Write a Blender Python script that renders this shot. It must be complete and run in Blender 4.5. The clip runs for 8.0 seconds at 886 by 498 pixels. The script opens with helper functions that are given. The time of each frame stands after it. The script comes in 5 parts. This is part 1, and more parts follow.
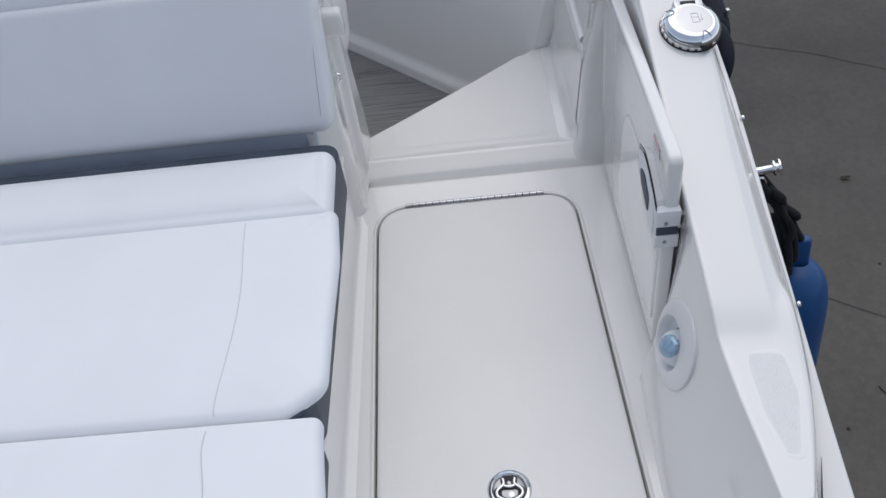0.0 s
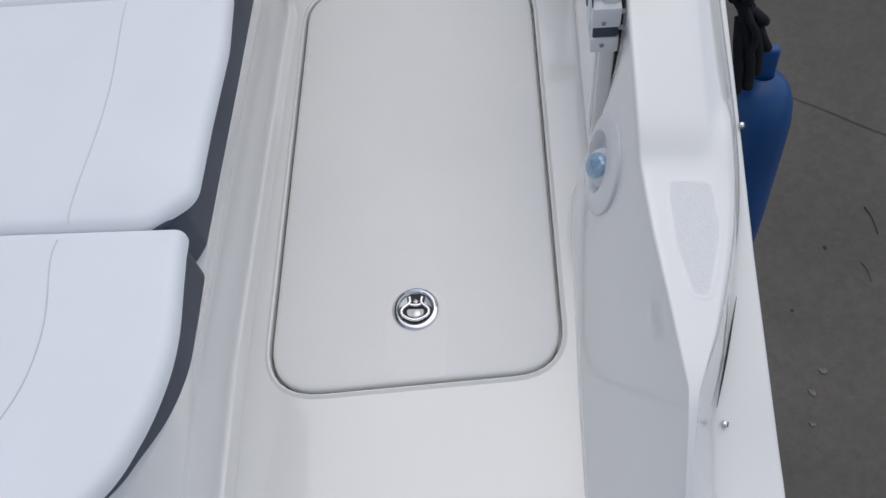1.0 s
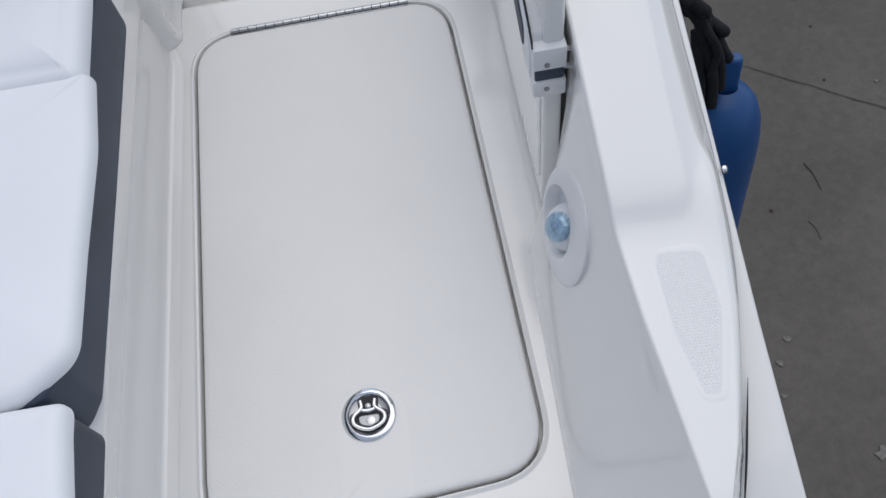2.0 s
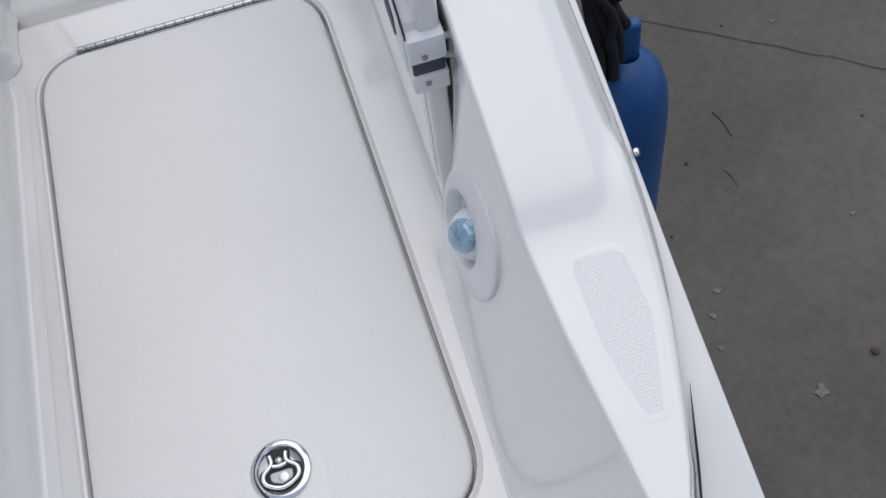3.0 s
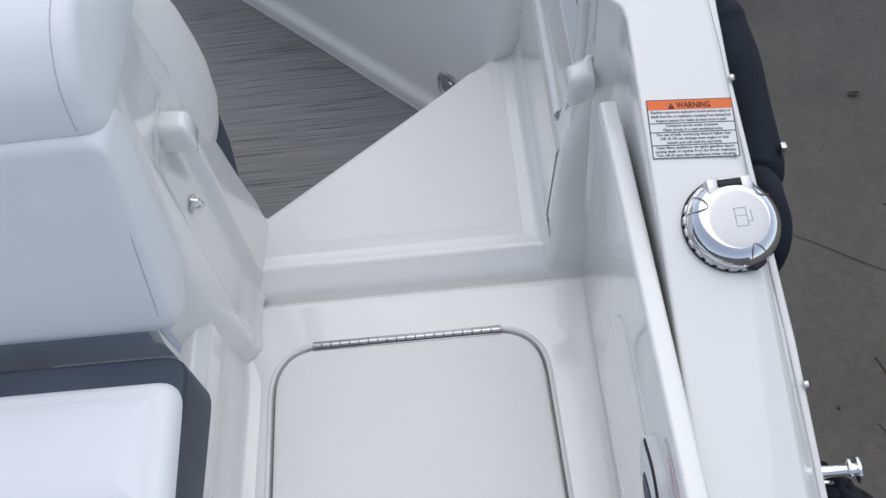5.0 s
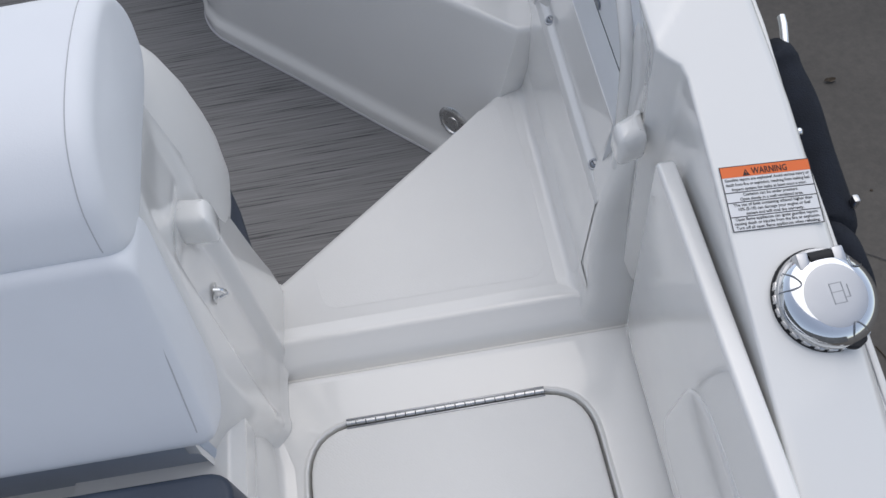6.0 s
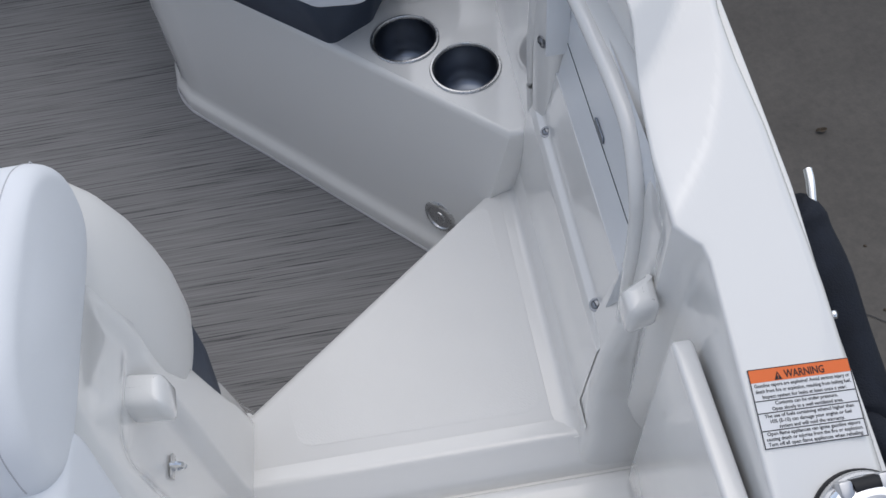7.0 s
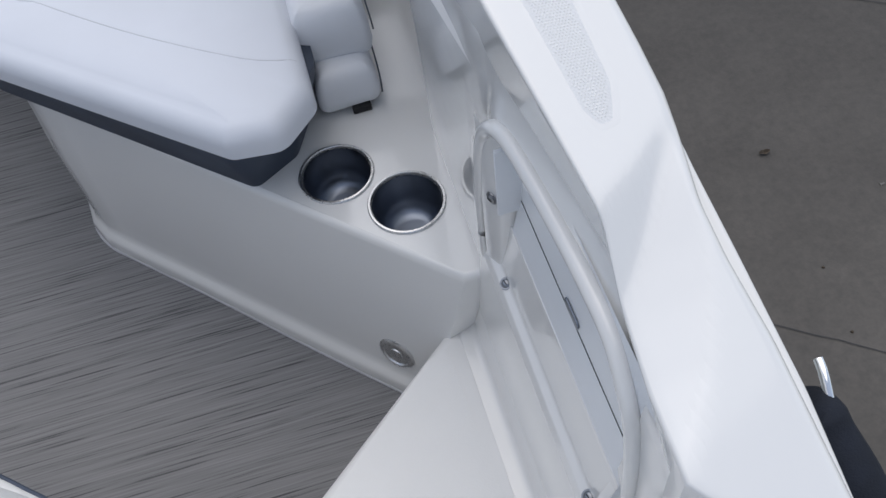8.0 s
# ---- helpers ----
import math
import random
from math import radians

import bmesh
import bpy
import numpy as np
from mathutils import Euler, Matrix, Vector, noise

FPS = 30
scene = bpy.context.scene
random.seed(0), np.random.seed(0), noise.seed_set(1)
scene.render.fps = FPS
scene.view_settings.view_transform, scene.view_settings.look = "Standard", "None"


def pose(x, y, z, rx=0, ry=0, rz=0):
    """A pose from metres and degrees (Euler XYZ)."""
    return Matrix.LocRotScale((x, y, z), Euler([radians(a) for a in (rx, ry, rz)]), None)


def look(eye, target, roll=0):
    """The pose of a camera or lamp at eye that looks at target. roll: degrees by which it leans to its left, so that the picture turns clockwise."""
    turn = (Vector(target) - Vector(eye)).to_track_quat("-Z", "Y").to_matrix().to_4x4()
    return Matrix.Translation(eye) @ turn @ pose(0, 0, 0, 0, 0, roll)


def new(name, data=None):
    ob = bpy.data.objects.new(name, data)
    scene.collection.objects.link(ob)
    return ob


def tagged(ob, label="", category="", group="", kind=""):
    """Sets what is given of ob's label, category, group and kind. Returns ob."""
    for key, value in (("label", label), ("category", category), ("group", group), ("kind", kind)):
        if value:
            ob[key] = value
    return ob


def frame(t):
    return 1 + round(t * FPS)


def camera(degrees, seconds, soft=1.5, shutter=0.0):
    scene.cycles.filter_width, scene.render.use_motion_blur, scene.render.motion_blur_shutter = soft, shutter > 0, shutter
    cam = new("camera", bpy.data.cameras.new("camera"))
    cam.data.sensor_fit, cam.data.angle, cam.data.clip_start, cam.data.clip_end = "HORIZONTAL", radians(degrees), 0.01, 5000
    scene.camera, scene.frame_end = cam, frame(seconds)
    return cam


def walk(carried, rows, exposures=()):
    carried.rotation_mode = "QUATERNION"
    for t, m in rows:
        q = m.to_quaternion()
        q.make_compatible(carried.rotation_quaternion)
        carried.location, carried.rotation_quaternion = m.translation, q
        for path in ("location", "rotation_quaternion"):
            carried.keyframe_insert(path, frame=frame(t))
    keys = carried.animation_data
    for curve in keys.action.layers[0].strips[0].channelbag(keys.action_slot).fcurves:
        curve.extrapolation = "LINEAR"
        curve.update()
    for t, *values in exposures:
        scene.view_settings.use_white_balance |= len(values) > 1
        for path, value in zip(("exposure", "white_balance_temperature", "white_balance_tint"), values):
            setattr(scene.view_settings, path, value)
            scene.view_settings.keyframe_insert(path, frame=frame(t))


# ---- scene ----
cam = camera(57.2, 8.0)
PATH = [
    (0, (0.133, 0.204, 1.138), (0.006, 1.642, -0.245), -9.0),
    (0.5, (0.213, 0.26, 1.069), (0.082, 1.441, -0.54), -8.7),
    (1, (0.27, 0.301, 1.038), (0.086, 1.348, -0.656), -10.3),
    (1.2, (0.261, 0.334, 1.036), (0.068, 1.363, -0.668), -11.1),
    (2.3, (0.266, 0.556, 0.918), (0.294, 1.518, -0.835), -11.4),
    (2.5, (0.276, 0.574, 0.895), (0.333, 1.513, -0.87), -11.3),
    (3, (0.307, 0.59, 0.882), (0.424, 1.501, -0.895), -10.6),
    (3.5, (0.309, 0.602, 0.915), (0.485, 1.55, -0.837), -8.4),
    (4, (0.301, 0.661, 0.971), (0.51, 1.714, -0.716), -5.6),
    (4.5, (0.267, 0.821, 1.003), (0.34, 1.943, -0.65), -6.2),
    (5, (0.233, 0.943, 1.133), (0.133, 2.041, -0.536), -9.9),
    (5.2, (0.208, 0.979, 1.142), (0.076, 2.066, -0.532), -11.3),
    (6.3, (0.144, 1.114, 1.134), (0.177, 2.188, -0.553), -8.9),
    (6.5, (0.144, 1.147, 1.134), (0.198, 2.226, -0.549), -7.7),
    (7, (0.172, 1.275, 1.137), (0.195, 2.377, -0.532), -8.5),
    (7.5, (0.232, 1.398, 1.146), (0.218, 2.513, -0.514), -9.7),
    (8, (0.217, 1.513, 1.142), (0.365, 2.628, -0.512), -9.9),
]
walk(cam, [(t, look(eye, target, roll)) for t, eye, target, roll in PATH],
     exposures=[(0, -0.05), (0.5, -0.20), (1, -0.17), (1.2, -0.15), (2.3, -0.03), (3, 0.03), (3.5, 0.06), (4.5, 0.29), (5.2, 0.05), (6.5, 0.0), (7.5, 0.12), (8, 0.15)])

from mathutils.bvhtree import BVHTree

# world and light: an overcast sky over an open yard
world = bpy.data.worlds.new("world")
scene.world = world
world.use_nodes = True
wn = world.node_tree.nodes
sky = wn.new("ShaderNodeTexSky")
sky.sky_type = 'NISHITA'
sky.sun_disc = False
sky.sun_elevation = radians(71)
sky.sun_rotation = radians(22)
wn["Background"].inputs[1].default_value = 0.165
haze = wn.new("ShaderNodeHueSaturation")
haze.inputs["Saturation"].default_value = 0.60
world.node_tree.links.new(sky.outputs[0], haze.inputs["Color"])
world.node_tree.links.new(haze.outputs[0], wn["Background"].inputs[0])
sun = new("sun", bpy.data.lights.new("sun", 'SUN'))
sun.data.energy = 1.15
sun.data.angle = radians(85)
sun.data.color = (1.0, 0.95, 0.88)
sun.matrix_basis = look((0.30, 0.75, 2.2), (0, 0, 0))


# ---- materials ----
def material(name, colour, rough=0.5, metal=0.0, coat=0.0, vary=0.06, scale=6.0, fine=0.0, fine_scale=400.0, ior=1.45):
    """A surface with stains at one scale and fine relief at another."""
    m = bpy.data.materials.new(name)
    m.use_nodes = True
    nt = m.node_tree
    b = nt.nodes["Principled BSDF"]
    b.inputs["Roughness"].default_value = rough
    b.inputs["Metallic"].default_value = metal
    b.inputs["Coat Weight"].default_value = coat
    b.inputs["Coat Roughness"].default_value = 0.06
    b.inputs["IOR"].default_value = ior
    co = nt.nodes.new("ShaderNodeTexCoord")
    n1 = nt.nodes.new("ShaderNodeTexNoise")
    n1.inputs["Scale"].default_value = scale
    n1.inputs["Detail"].default_value = 6.0
    nt.links.new(co.outputs["Object"], n1.inputs["Vector"])
    ramp = nt.nodes.new("ShaderNodeValToRGB")
    lo = [max(0.0, c * (1 - vary)) for c in colour]
    hi = [min(1.0, c * (1 + vary)) for c in colour]
    ramp.color_ramp.elements[0].color = (*lo, 1)
    ramp.color_ramp.elements[1].color = (*hi, 1)
    ramp.color_ramp.elements[0].position, ramp.color_ramp.elements[1].position = 0.3, 0.7
    nt.links.new(n1.outputs["Fac"], ramp.inputs["Fac"])
    nt.links.new(ramp.outputs["Color"], b.inputs["Base Color"])
    mr = nt.nodes.new("ShaderNodeMapRange")
    mr.inputs["To Min"].default_value = max(0.0, rough - 0.03)
    mr.inputs["To Max"].default_value = min(1.0, rough + 0.03)
    n3 = nt.nodes.new("ShaderNodeTexNoise")
    n3.inputs["Scale"].default_value = scale * 7
    nt.links.new(co.outputs["Object"], n3.inputs["Vector"])
    nt.links.new(n3.outputs["Fac"], mr.inputs["Value"])
    nt.links.new(mr.outputs["Result"], b.inputs["Roughness"])
    if fine:
        n2 = nt.nodes.new("ShaderNodeTexNoise")
        n2.inputs["Scale"].default_value = fine_scale
        n2.inputs["Detail"].default_value = 3.0
        nt.links.new(co.outputs["Object"], n2.inputs["Vector"])
        bump = nt.nodes.new("ShaderNodeBump")
        bump.inputs["Strength"].default_value = fine
        bump.inputs["Distance"].default_value = 0.001
        nt.links.new(n2.outputs["Fac"], bump.inputs["Height"])
        nt.links.new(bump.outputs["Normal"], b.inputs["Normal"])
    return m


def nonskid(name, colour, pitch=0.0035, strength=0.5, rough=0.5):
    """Moulded non-skid gelcoat: rows of tiny raised diamonds."""
    m = material(name, colour, rough, vary=0.02, scale=5)
    nt = m.node_tree
    b = nt.nodes["Principled BSDF"]
    co = nt.nodes.new("ShaderNodeTexCoord")
    mp = nt.nodes.new("ShaderNodeMapping")
    mp.inputs["Rotation"].default_value = (0, 0, radians(45))
    mp.inputs["Scale"].default_value = (1 / pitch, 1 / pitch, 1 / pitch)
    nt.links.new(co.outputs["Object"], mp.inputs["Vector"])
    v = nt.nodes.new("ShaderNodeTexVoronoi")
    v.inputs["Randomness"].default_value = 0.55
    v.inputs["Scale"].default_value = 1.0
    v.voronoi_dimensions = '2D'
    nt.links.new(mp.outputs["Vector"], v.inputs["Vector"])
    bump = nt.nodes.new("ShaderNodeBump")
    bump.invert = True
    bump.inputs["Strength"].default_value = strength
    bump.inputs["Distance"].default_value = 0.0012
    nt.links.new(v.outputs["Distance"], bump.inputs["Height"])
    nt.links.new(bump.outputs["Normal"], b.inputs["Normal"])
    return m


def woven():
    """Woven vinyl cockpit floor: fine dark and light threads along one way."""
    m = material("woven_vinyl", (0.2, 0.2, 0.205), 0.6, vary=0.08, scale=3)
    nt = m.node_tree
    b = nt.nodes["Principled BSDF"]
    co = nt.nodes.new("ShaderNodeTexCoord")
    mp = nt.nodes.new("ShaderNodeMapping")
    mp.inputs["Rotation"].default_value = (0, 0, radians(-6))
    mp.inputs["Scale"].default_value = (4.5, 300.0, 1.0)
    nt.links.new(co.outputs["Object"], mp.inputs["Vector"])
    n = nt.nodes.new("ShaderNodeTexNoise")
    n.inputs["Scale"].default_value = 1.0
    n.inputs["Detail"].default_value = 3.0
    n.inputs["Roughness"].default_value = 0.6
    nt.links.new(mp.outputs["Vector"], n.inputs["Vector"])
    r = nt.nodes.new("ShaderNodeValToRGB")
    e = r.color_ramp.elements
    e[0].position, e[0].color = 0.34, (0.062, 0.062, 0.067, 1)
    e[1].position, e[1].color = 0.70, (0.255, 0.252, 0.254, 1)
    mid = e.new(0.42)
    mid.color = (0.178, 0.177, 0.180, 1)
    nt.links.new(n.outputs["Fac"], r.inputs["Fac"])
    nt.links.new(r.outputs["Color"], b.inputs["Base Color"])
    bump = nt.nodes.new("ShaderNodeBump")
    bump.inputs["Strength"].default_value = 0.6
    bump.inputs["Distance"].default_value = 0.0015
    nt.links.new(n.outputs["Fac"], bump.inputs["Height"])
    nt.links.new(bump.outputs["Normal"], b.inputs["Normal"])
    return m


def concrete():
    m = material("concrete", (0.088, 0.081, 0.073), 0.75, vary=0.16, scale=1.6, fine=0.5, fine_scale=90)
    nt = m.node_tree
    b = nt.nodes["Principled BSDF"]
    ramp = [n for n in nt.nodes if n.type == 'VALTORGB'][0]
    co = nt.nodes.new("ShaderNodeTexCoord")
    n = nt.nodes.new("ShaderNodeTexNoise")
    n.inputs["Scale"].default_value = 26.0
    n.inputs["Detail"].default_value = 8.0
    n.inputs["Roughness"].default_value = 0.7
    nt.links.new(co.outputs["Object"], n.inputs["Vector"])
    r = nt.nodes.new("ShaderNodeValToRGB")
    r.color_ramp.elements[0].position, r.color_ramp.elements[0].color = 0.3, (0.78, 0.78, 0.78, 1)
    r.color_ramp.elements[1].position, r.color_ramp.elements[1].color = 0.72, (1.12, 1.1, 1.08, 1)
    nt.links.new(n.outputs["Fac"], r.inputs["Fac"])
    mix = nt.nodes.new("ShaderNodeMix")
    mix.data_type, mix.blend_type = 'RGBA', 'MULTIPLY'
    mix.inputs["Factor"].default_value = 1.0
    nt.links.new(ramp.outputs["Color"], mix.inputs["A"])
    nt.links.new(r.outputs["Color"], mix.inputs["B"])
    # a broad darker area with a ragged border, lighter away from its centre
    far = nt.nodes.new("ShaderNodeVectorMath")
    far.operation = 'DISTANCE'
    far.inputs[1].default_value = (2.7, 5.2, 0.0)
    wander = nt.nodes.new("ShaderNodeTexNoise")
    wander.inputs["Scale"].default_value = 0.9
    wander.inputs["Detail"].default_value = 5.0
    nt.links.new(co.outputs["Object"], wander.inputs["Vector"])
    nt.links.new(co.outputs["Object"], far.inputs[0])
    add = nt.nodes.new("ShaderNodeMath")
    add.operation = 'MULTIPLY_ADD'
    add.inputs[1].default_value = 1.6
    nt.links.new(wander.outputs["Fac"], add.inputs[0])
    nt.links.new(far.outputs["Value"], add.inputs[2])
    dark_area = nt.nodes.new("ShaderNodeMapRange")
    dark_area.interpolation_type = 'SMOOTHSTEP'
    dark_area.inputs["From Min"].default_value, dark_area.inputs["From Max"].default_value = 1.6, 5.4
    dark_area.inputs["To Min"].default_value, dark_area.inputs["To Max"].default_value = 0.62, 1.24
    nt.links.new(add.outputs["Value"], dark_area.inputs["Value"])
    toned = nt.nodes.new("ShaderNodeVectorMath")
    toned.operation = 'SCALE'
    nt.links.new(mix.outputs["Result"], toned.inputs[0])
    nt.links.new(dark_area.outputs["Result"], toned.inputs["Scale"])
    nt.links.new(toned.outputs["Vector"], b.inputs["Base Color"])
    return m


GEL = material("white_gelcoat", (0.8, 0.793, 0.77), 0.22, coat=1.0, vary=0.012, scale=4)
GELSKID = nonskid("white_nonskid_gelcoat", (0.795, 0.788, 0.768), strength=0.24)
GELMATT = material("worn_smooth_gelcoat", (0.795, 0.788, 0.768), 0.42, vary=0.015, scale=5)
PADSKID = nonskid("white_coarse_nonskid", (0.77, 0.77, 0.76), pitch=0.0030, strength=0.35)
VINYL = material("white_marine_vinyl", (0.785, 0.80, 0.825), 0.48, vary=0.02, scale=7, fine=0.12, fine_scale=700)
VINYLW = material("warm_white_vinyl", (0.765, 0.755, 0.728), 0.5, vary=0.02, scale=7, fine=0.12, fine_scale=700)
# blue-grey carries the shade that falls on the base below the backrest
SHADEDVINYL = material("shade_tinted_vinyl", (0.52, 0.57, 0.65), 0.5, vary=0.05, scale=7, fine=0.12, fine_scale=700)
LOUNGEVINYL = material("silver_white_vinyl", (0.72, 0.745, 0.795), 0.5, vary=0.02, scale=7, fine=0.15, fine_scale=700)
NAVY = material("navy_vinyl", (0.042, 0.056, 0.084), 0.5, vary=0.2, scale=9, fine=0.2, fine_scale=700)
SEAM = material("pale_stitching", (0.60, 0.62, 0.65), 0.7)
THREAD = material("grey_thread", (0.5, 0.5, 0.52), 0.7)
CHROME = material("chrome", (0.86, 0.87, 0.88), 0.07, metal=1.0, vary=0.02)
SATIN = material("satin_chrome", (0.52, 0.53, 0.55), 0.3, metal=1.0, vary=0.03, scale=20)
STEEL = material("brushed_steel", (0.6, 0.6, 0.6), 0.28, metal=1.0, vary=0.06, scale=30)
DARKSTEEL = material("dark_brushed_steel", (0.32, 0.33, 0.35), 0.32, metal=1.0, vary=0.1, scale=20)
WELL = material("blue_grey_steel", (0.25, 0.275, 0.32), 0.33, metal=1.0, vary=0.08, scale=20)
BLACK = material("black_rubber", (0.012, 0.012, 0.014), 0.55, vary=0.2, fine=0.2, fine_scale=500)
DARK = material("dark_joint", (0.03, 0.03, 0.032), 0.7)
BLUE = material("blue_fender_vinyl", (0.009, 0.066, 0.21), 0.4, vary=0.12, scale=8, fine=0.15, fine_scale=200)
FABRIC = material("dark_navy_fabric", (0.007, 0.010, 0.018), 0.85, vary=0.3, scale=30, fine=0.7, fine_scale=500)
ROPE = material("black_rope", (0.007, 0.008, 0.011), 0.9, vary=0.3, scale=60, fine=0.9, fine_scale=300)
WHITEPL = material("white_plastic", (0.8, 0.8, 0.8), 0.35, vary=0.015)
PANELPL = material("pale_grey_plastic", (0.79, 0.81, 0.83), 0.3, vary=0.02)
ORANGE = material("orange_print", (0.85, 0.18, 0.045), 0.5, vary=0.03)
PAPER = material("white_label_film", (0.8, 0.8, 0.8), 0.4, vary=0.02)
INK = material("black_ink", (0.02, 0.02, 0.022), 0.6)
RED = material("faded_red_print", (0.72, 0.36, 0.36), 0.5)
LEAFM = material("dry_leaf", (0.06, 0.045, 0.03), 0.8, vary=0.3, scale=40)
CHALK = material("pale_scuff", (0.165, 0.158, 0.148), 0.85, vary=0.3, scale=60)
WOVEN = woven()
CONCRETE = concrete()


def lens_material():
    m = bpy.data.materials.new("lamp_lens")
    m.use_nodes = True
    b = m.node_tree.nodes["Principled BSDF"]
    b.inputs["Base Color"].default_value = (0.8, 0.9, 1.0, 1)
    b.inputs["Transmission Weight"].default_value = 1.0
    b.inputs["Roughness"].default_value = 0.06
    return m


LENS = lens_material()
BLUELED = material("blue_reflector", (0.60, 0.76, 0.98), 0.12, metal=0.25, vary=0.25, scale=130)


# ---- mesh helpers ----
def thing(name, label, category, at=(0, 0, 0), group="", kind="", m=None):
    ob = new(name)
    ob.empty_display_size = 0.02
    ob.matrix_basis = m if m is not None else Matrix.Translation(at)
    return tagged(ob, label, category, group, kind)


def mesh_of(name, bm, mat, smooth=True):
    bmesh.ops.recalc_face_normals(bm, faces=bm.faces)
    me = bpy.data.meshes.new(name)
    bm.to_mesh(me)
    bm.free()
    for m in (mat if isinstance(mat, (list, tuple)) else [mat]):
        me.materials.append(m)
    if smooth:
        me.shade_smooth()
        me.set_sharp_from_angle(angle=radians(38))
    return me


def part(name, bm, mat, parent, label="", smooth=True, m=None):
    ob = new(name, mesh_of(name, bm, mat, smooth))
    ob.parent = parent
    if m is not None:
        ob.matrix_basis = m
    return tagged(ob, label)


def structure(name, bm, mat, label, category, smooth=True):
    return tagged(new(name, mesh_of(name, bm, mat, smooth)), label, category, kind="structure")


def rounded(points, radii, n=6):
    """A closed 2D polygon with rounded corners."""
    out = []
    k = len(points)
    if not isinstance(radii, (list, tuple)):
        radii = [radii] * k
    for i in range(k):
        p, a, b = Vector(points[i]), Vector(points[i - 1]), Vector(points[(i + 1) % k])
        out += corner(a, p, b, radii[i], n)
    return out


def smooth_loop(points, steps=6):
    """A closed smooth curve through 2D points."""
    ps = [Vector(p) for p in points]
    k = len(ps)
    out = []
    for i in range(k):
        a, b, c, d = ps[i - 1], ps[i], ps[(i + 1) % k], ps[(i + 2) % k]
        for q in range(steps):
            t = q / steps
            out.append(0.5 * ((2 * b) + (c - a) * t + (2 * a - 5 * b + 4 * c - d) * t * t + (3 * b - a - 3 * c + d) * t ** 3))
    return out


def corner(a, p, b, r, n):
    u, v = (a - p).normalized(), (b - p).normalized()
    ang = u.angle(v)
    if ang > 3.1 or r <= 0:
        d = 0.0002
        return [p + u * d * (1 - i / n) + v * d * (i / n) for i in range(n + 1)]
    d = min(r / math.tan(ang / 2), (a - p).length * 0.49, (b - p).length * 0.49)
    out = []
    for i in range(n + 1):
        t = i / n
        out.append((p + u * d) * (1 - t) ** 2 + p * 2 * t * (1 - t) + (p + v * d) * t ** 2)
    return out


def openline(points, radii, n=5):
    """An open polyline (2D or 3D) with rounded corners, always the same number of points."""
    ps = [Vector(p) for p in points]
    out = [ps[0]]
    for i in range(1, len(ps)):
        nxt = [ps[-1]] if i == len(ps) - 1 else corner(ps[i - 1], ps[i], ps[i + 1], radii[i - 1] if isinstance(radii, (list, tuple)) else radii, n)
        a, b = out[-1], nxt[0]
        out += [a.lerp(b, 0.06), a.lerp(b, 0.94)] + nxt
    return out


def loft(sections, closed=False, caps=False):
    bm = bmesh.new()
    rows = [[bm.verts.new(p) for p in s] for s in sections]
    for r0, r1 in zip(rows, rows[1:]):
        for i in range(len(r0) if closed else len(r0) - 1):
            j = (i + 1) % len(r0)
            bm.faces.new((r0[i], r0[j], r1[j], r1[i]))
    if caps:
        bm.faces.new(rows[0])
        bm.faces.new(rows[-1])
    return bm


def inset(poly, d):
    """A convex-ish closed 2D polygon moved inwards by d."""
    k = len(poly)
    area = sum(poly[i - 1].x * poly[i].y - poly[i].x * poly[i - 1].y for i in range(k))
    s = 1 if area > 0 else -1
    out = []
    for i in range(k):
        t = (poly[(i + 1) % k] - poly[i - 1])
        t = t.normalized() if t.length > 1e-9 else Vector((1, 0))
        out.append(poly[i] + Vector((-t.y, t.x)) * d * s)
    return out


def stack(poly, levels, m=None, bottom=True, crown=0.0):
    """A solid from one 2D outline: rings (inset, height) from below upwards, then a top crowned towards its middle line."""
    m = m or Matrix()
    rings = [([Vector(p) for p in (inset(poly, d) if d else poly)], [z] * len(poly)) for d, z in levels]
    last, zs = rings[-1]
    x0, x1 = min(p.x for p in last), max(p.x for p in last)
    y0, y1 = min(p.y for p in last), max(p.y for p in last)
    h = min(x1 - x0, y1 - y0) / 2
    for f, g in ((0.06, 0.25), (0.15, 0.5), (0.3, 0.78), (0.55, 0.95), (0.97, 1.0)):
        ring = []
        for p in last:
            if x1 - x0 > y1 - y0:
                c = Vector((min(max(p.x, x0 + h), x1 - h), (y0 + y1) / 2))
            else:
                c = Vector(((x0 + x1) / 2, min(max(p.y, y0 + h), y1 - h)))
            ring.append(p.lerp(c, f))
        rings.append((ring, [zs[0] + crown * g] * len(poly)))
    bm = loft([[m @ Vector((p.x, p.y, z)) for p, z in zip(r, zz)] for r, zz in rings], closed=True)
    bm.verts.ensure_lookup_table()
    k = len(poly)
    bm.faces.new([bm.verts[(len(rings) - 1) * k + i] for i in range(k)])
    if bottom:
        bm.faces.new([bm.verts[i] for i in range(k)][::-1])
    return bm


def soft(z0, z1, r, n=5):
    """Levels of a slab with rounded upper and lower edges."""
    lv = [(r * (1 - math.sin(i / n * math.pi / 2)), z0 + r * (1 - math.cos(i / n * math.pi / 2))) for i in range(n + 1)]
    return lv + [(r * (1 - math.cos(i / n * math.pi / 2)), z1 - r + r * math.sin(i / n * math.pi / 2)) for i in range(n + 1)]


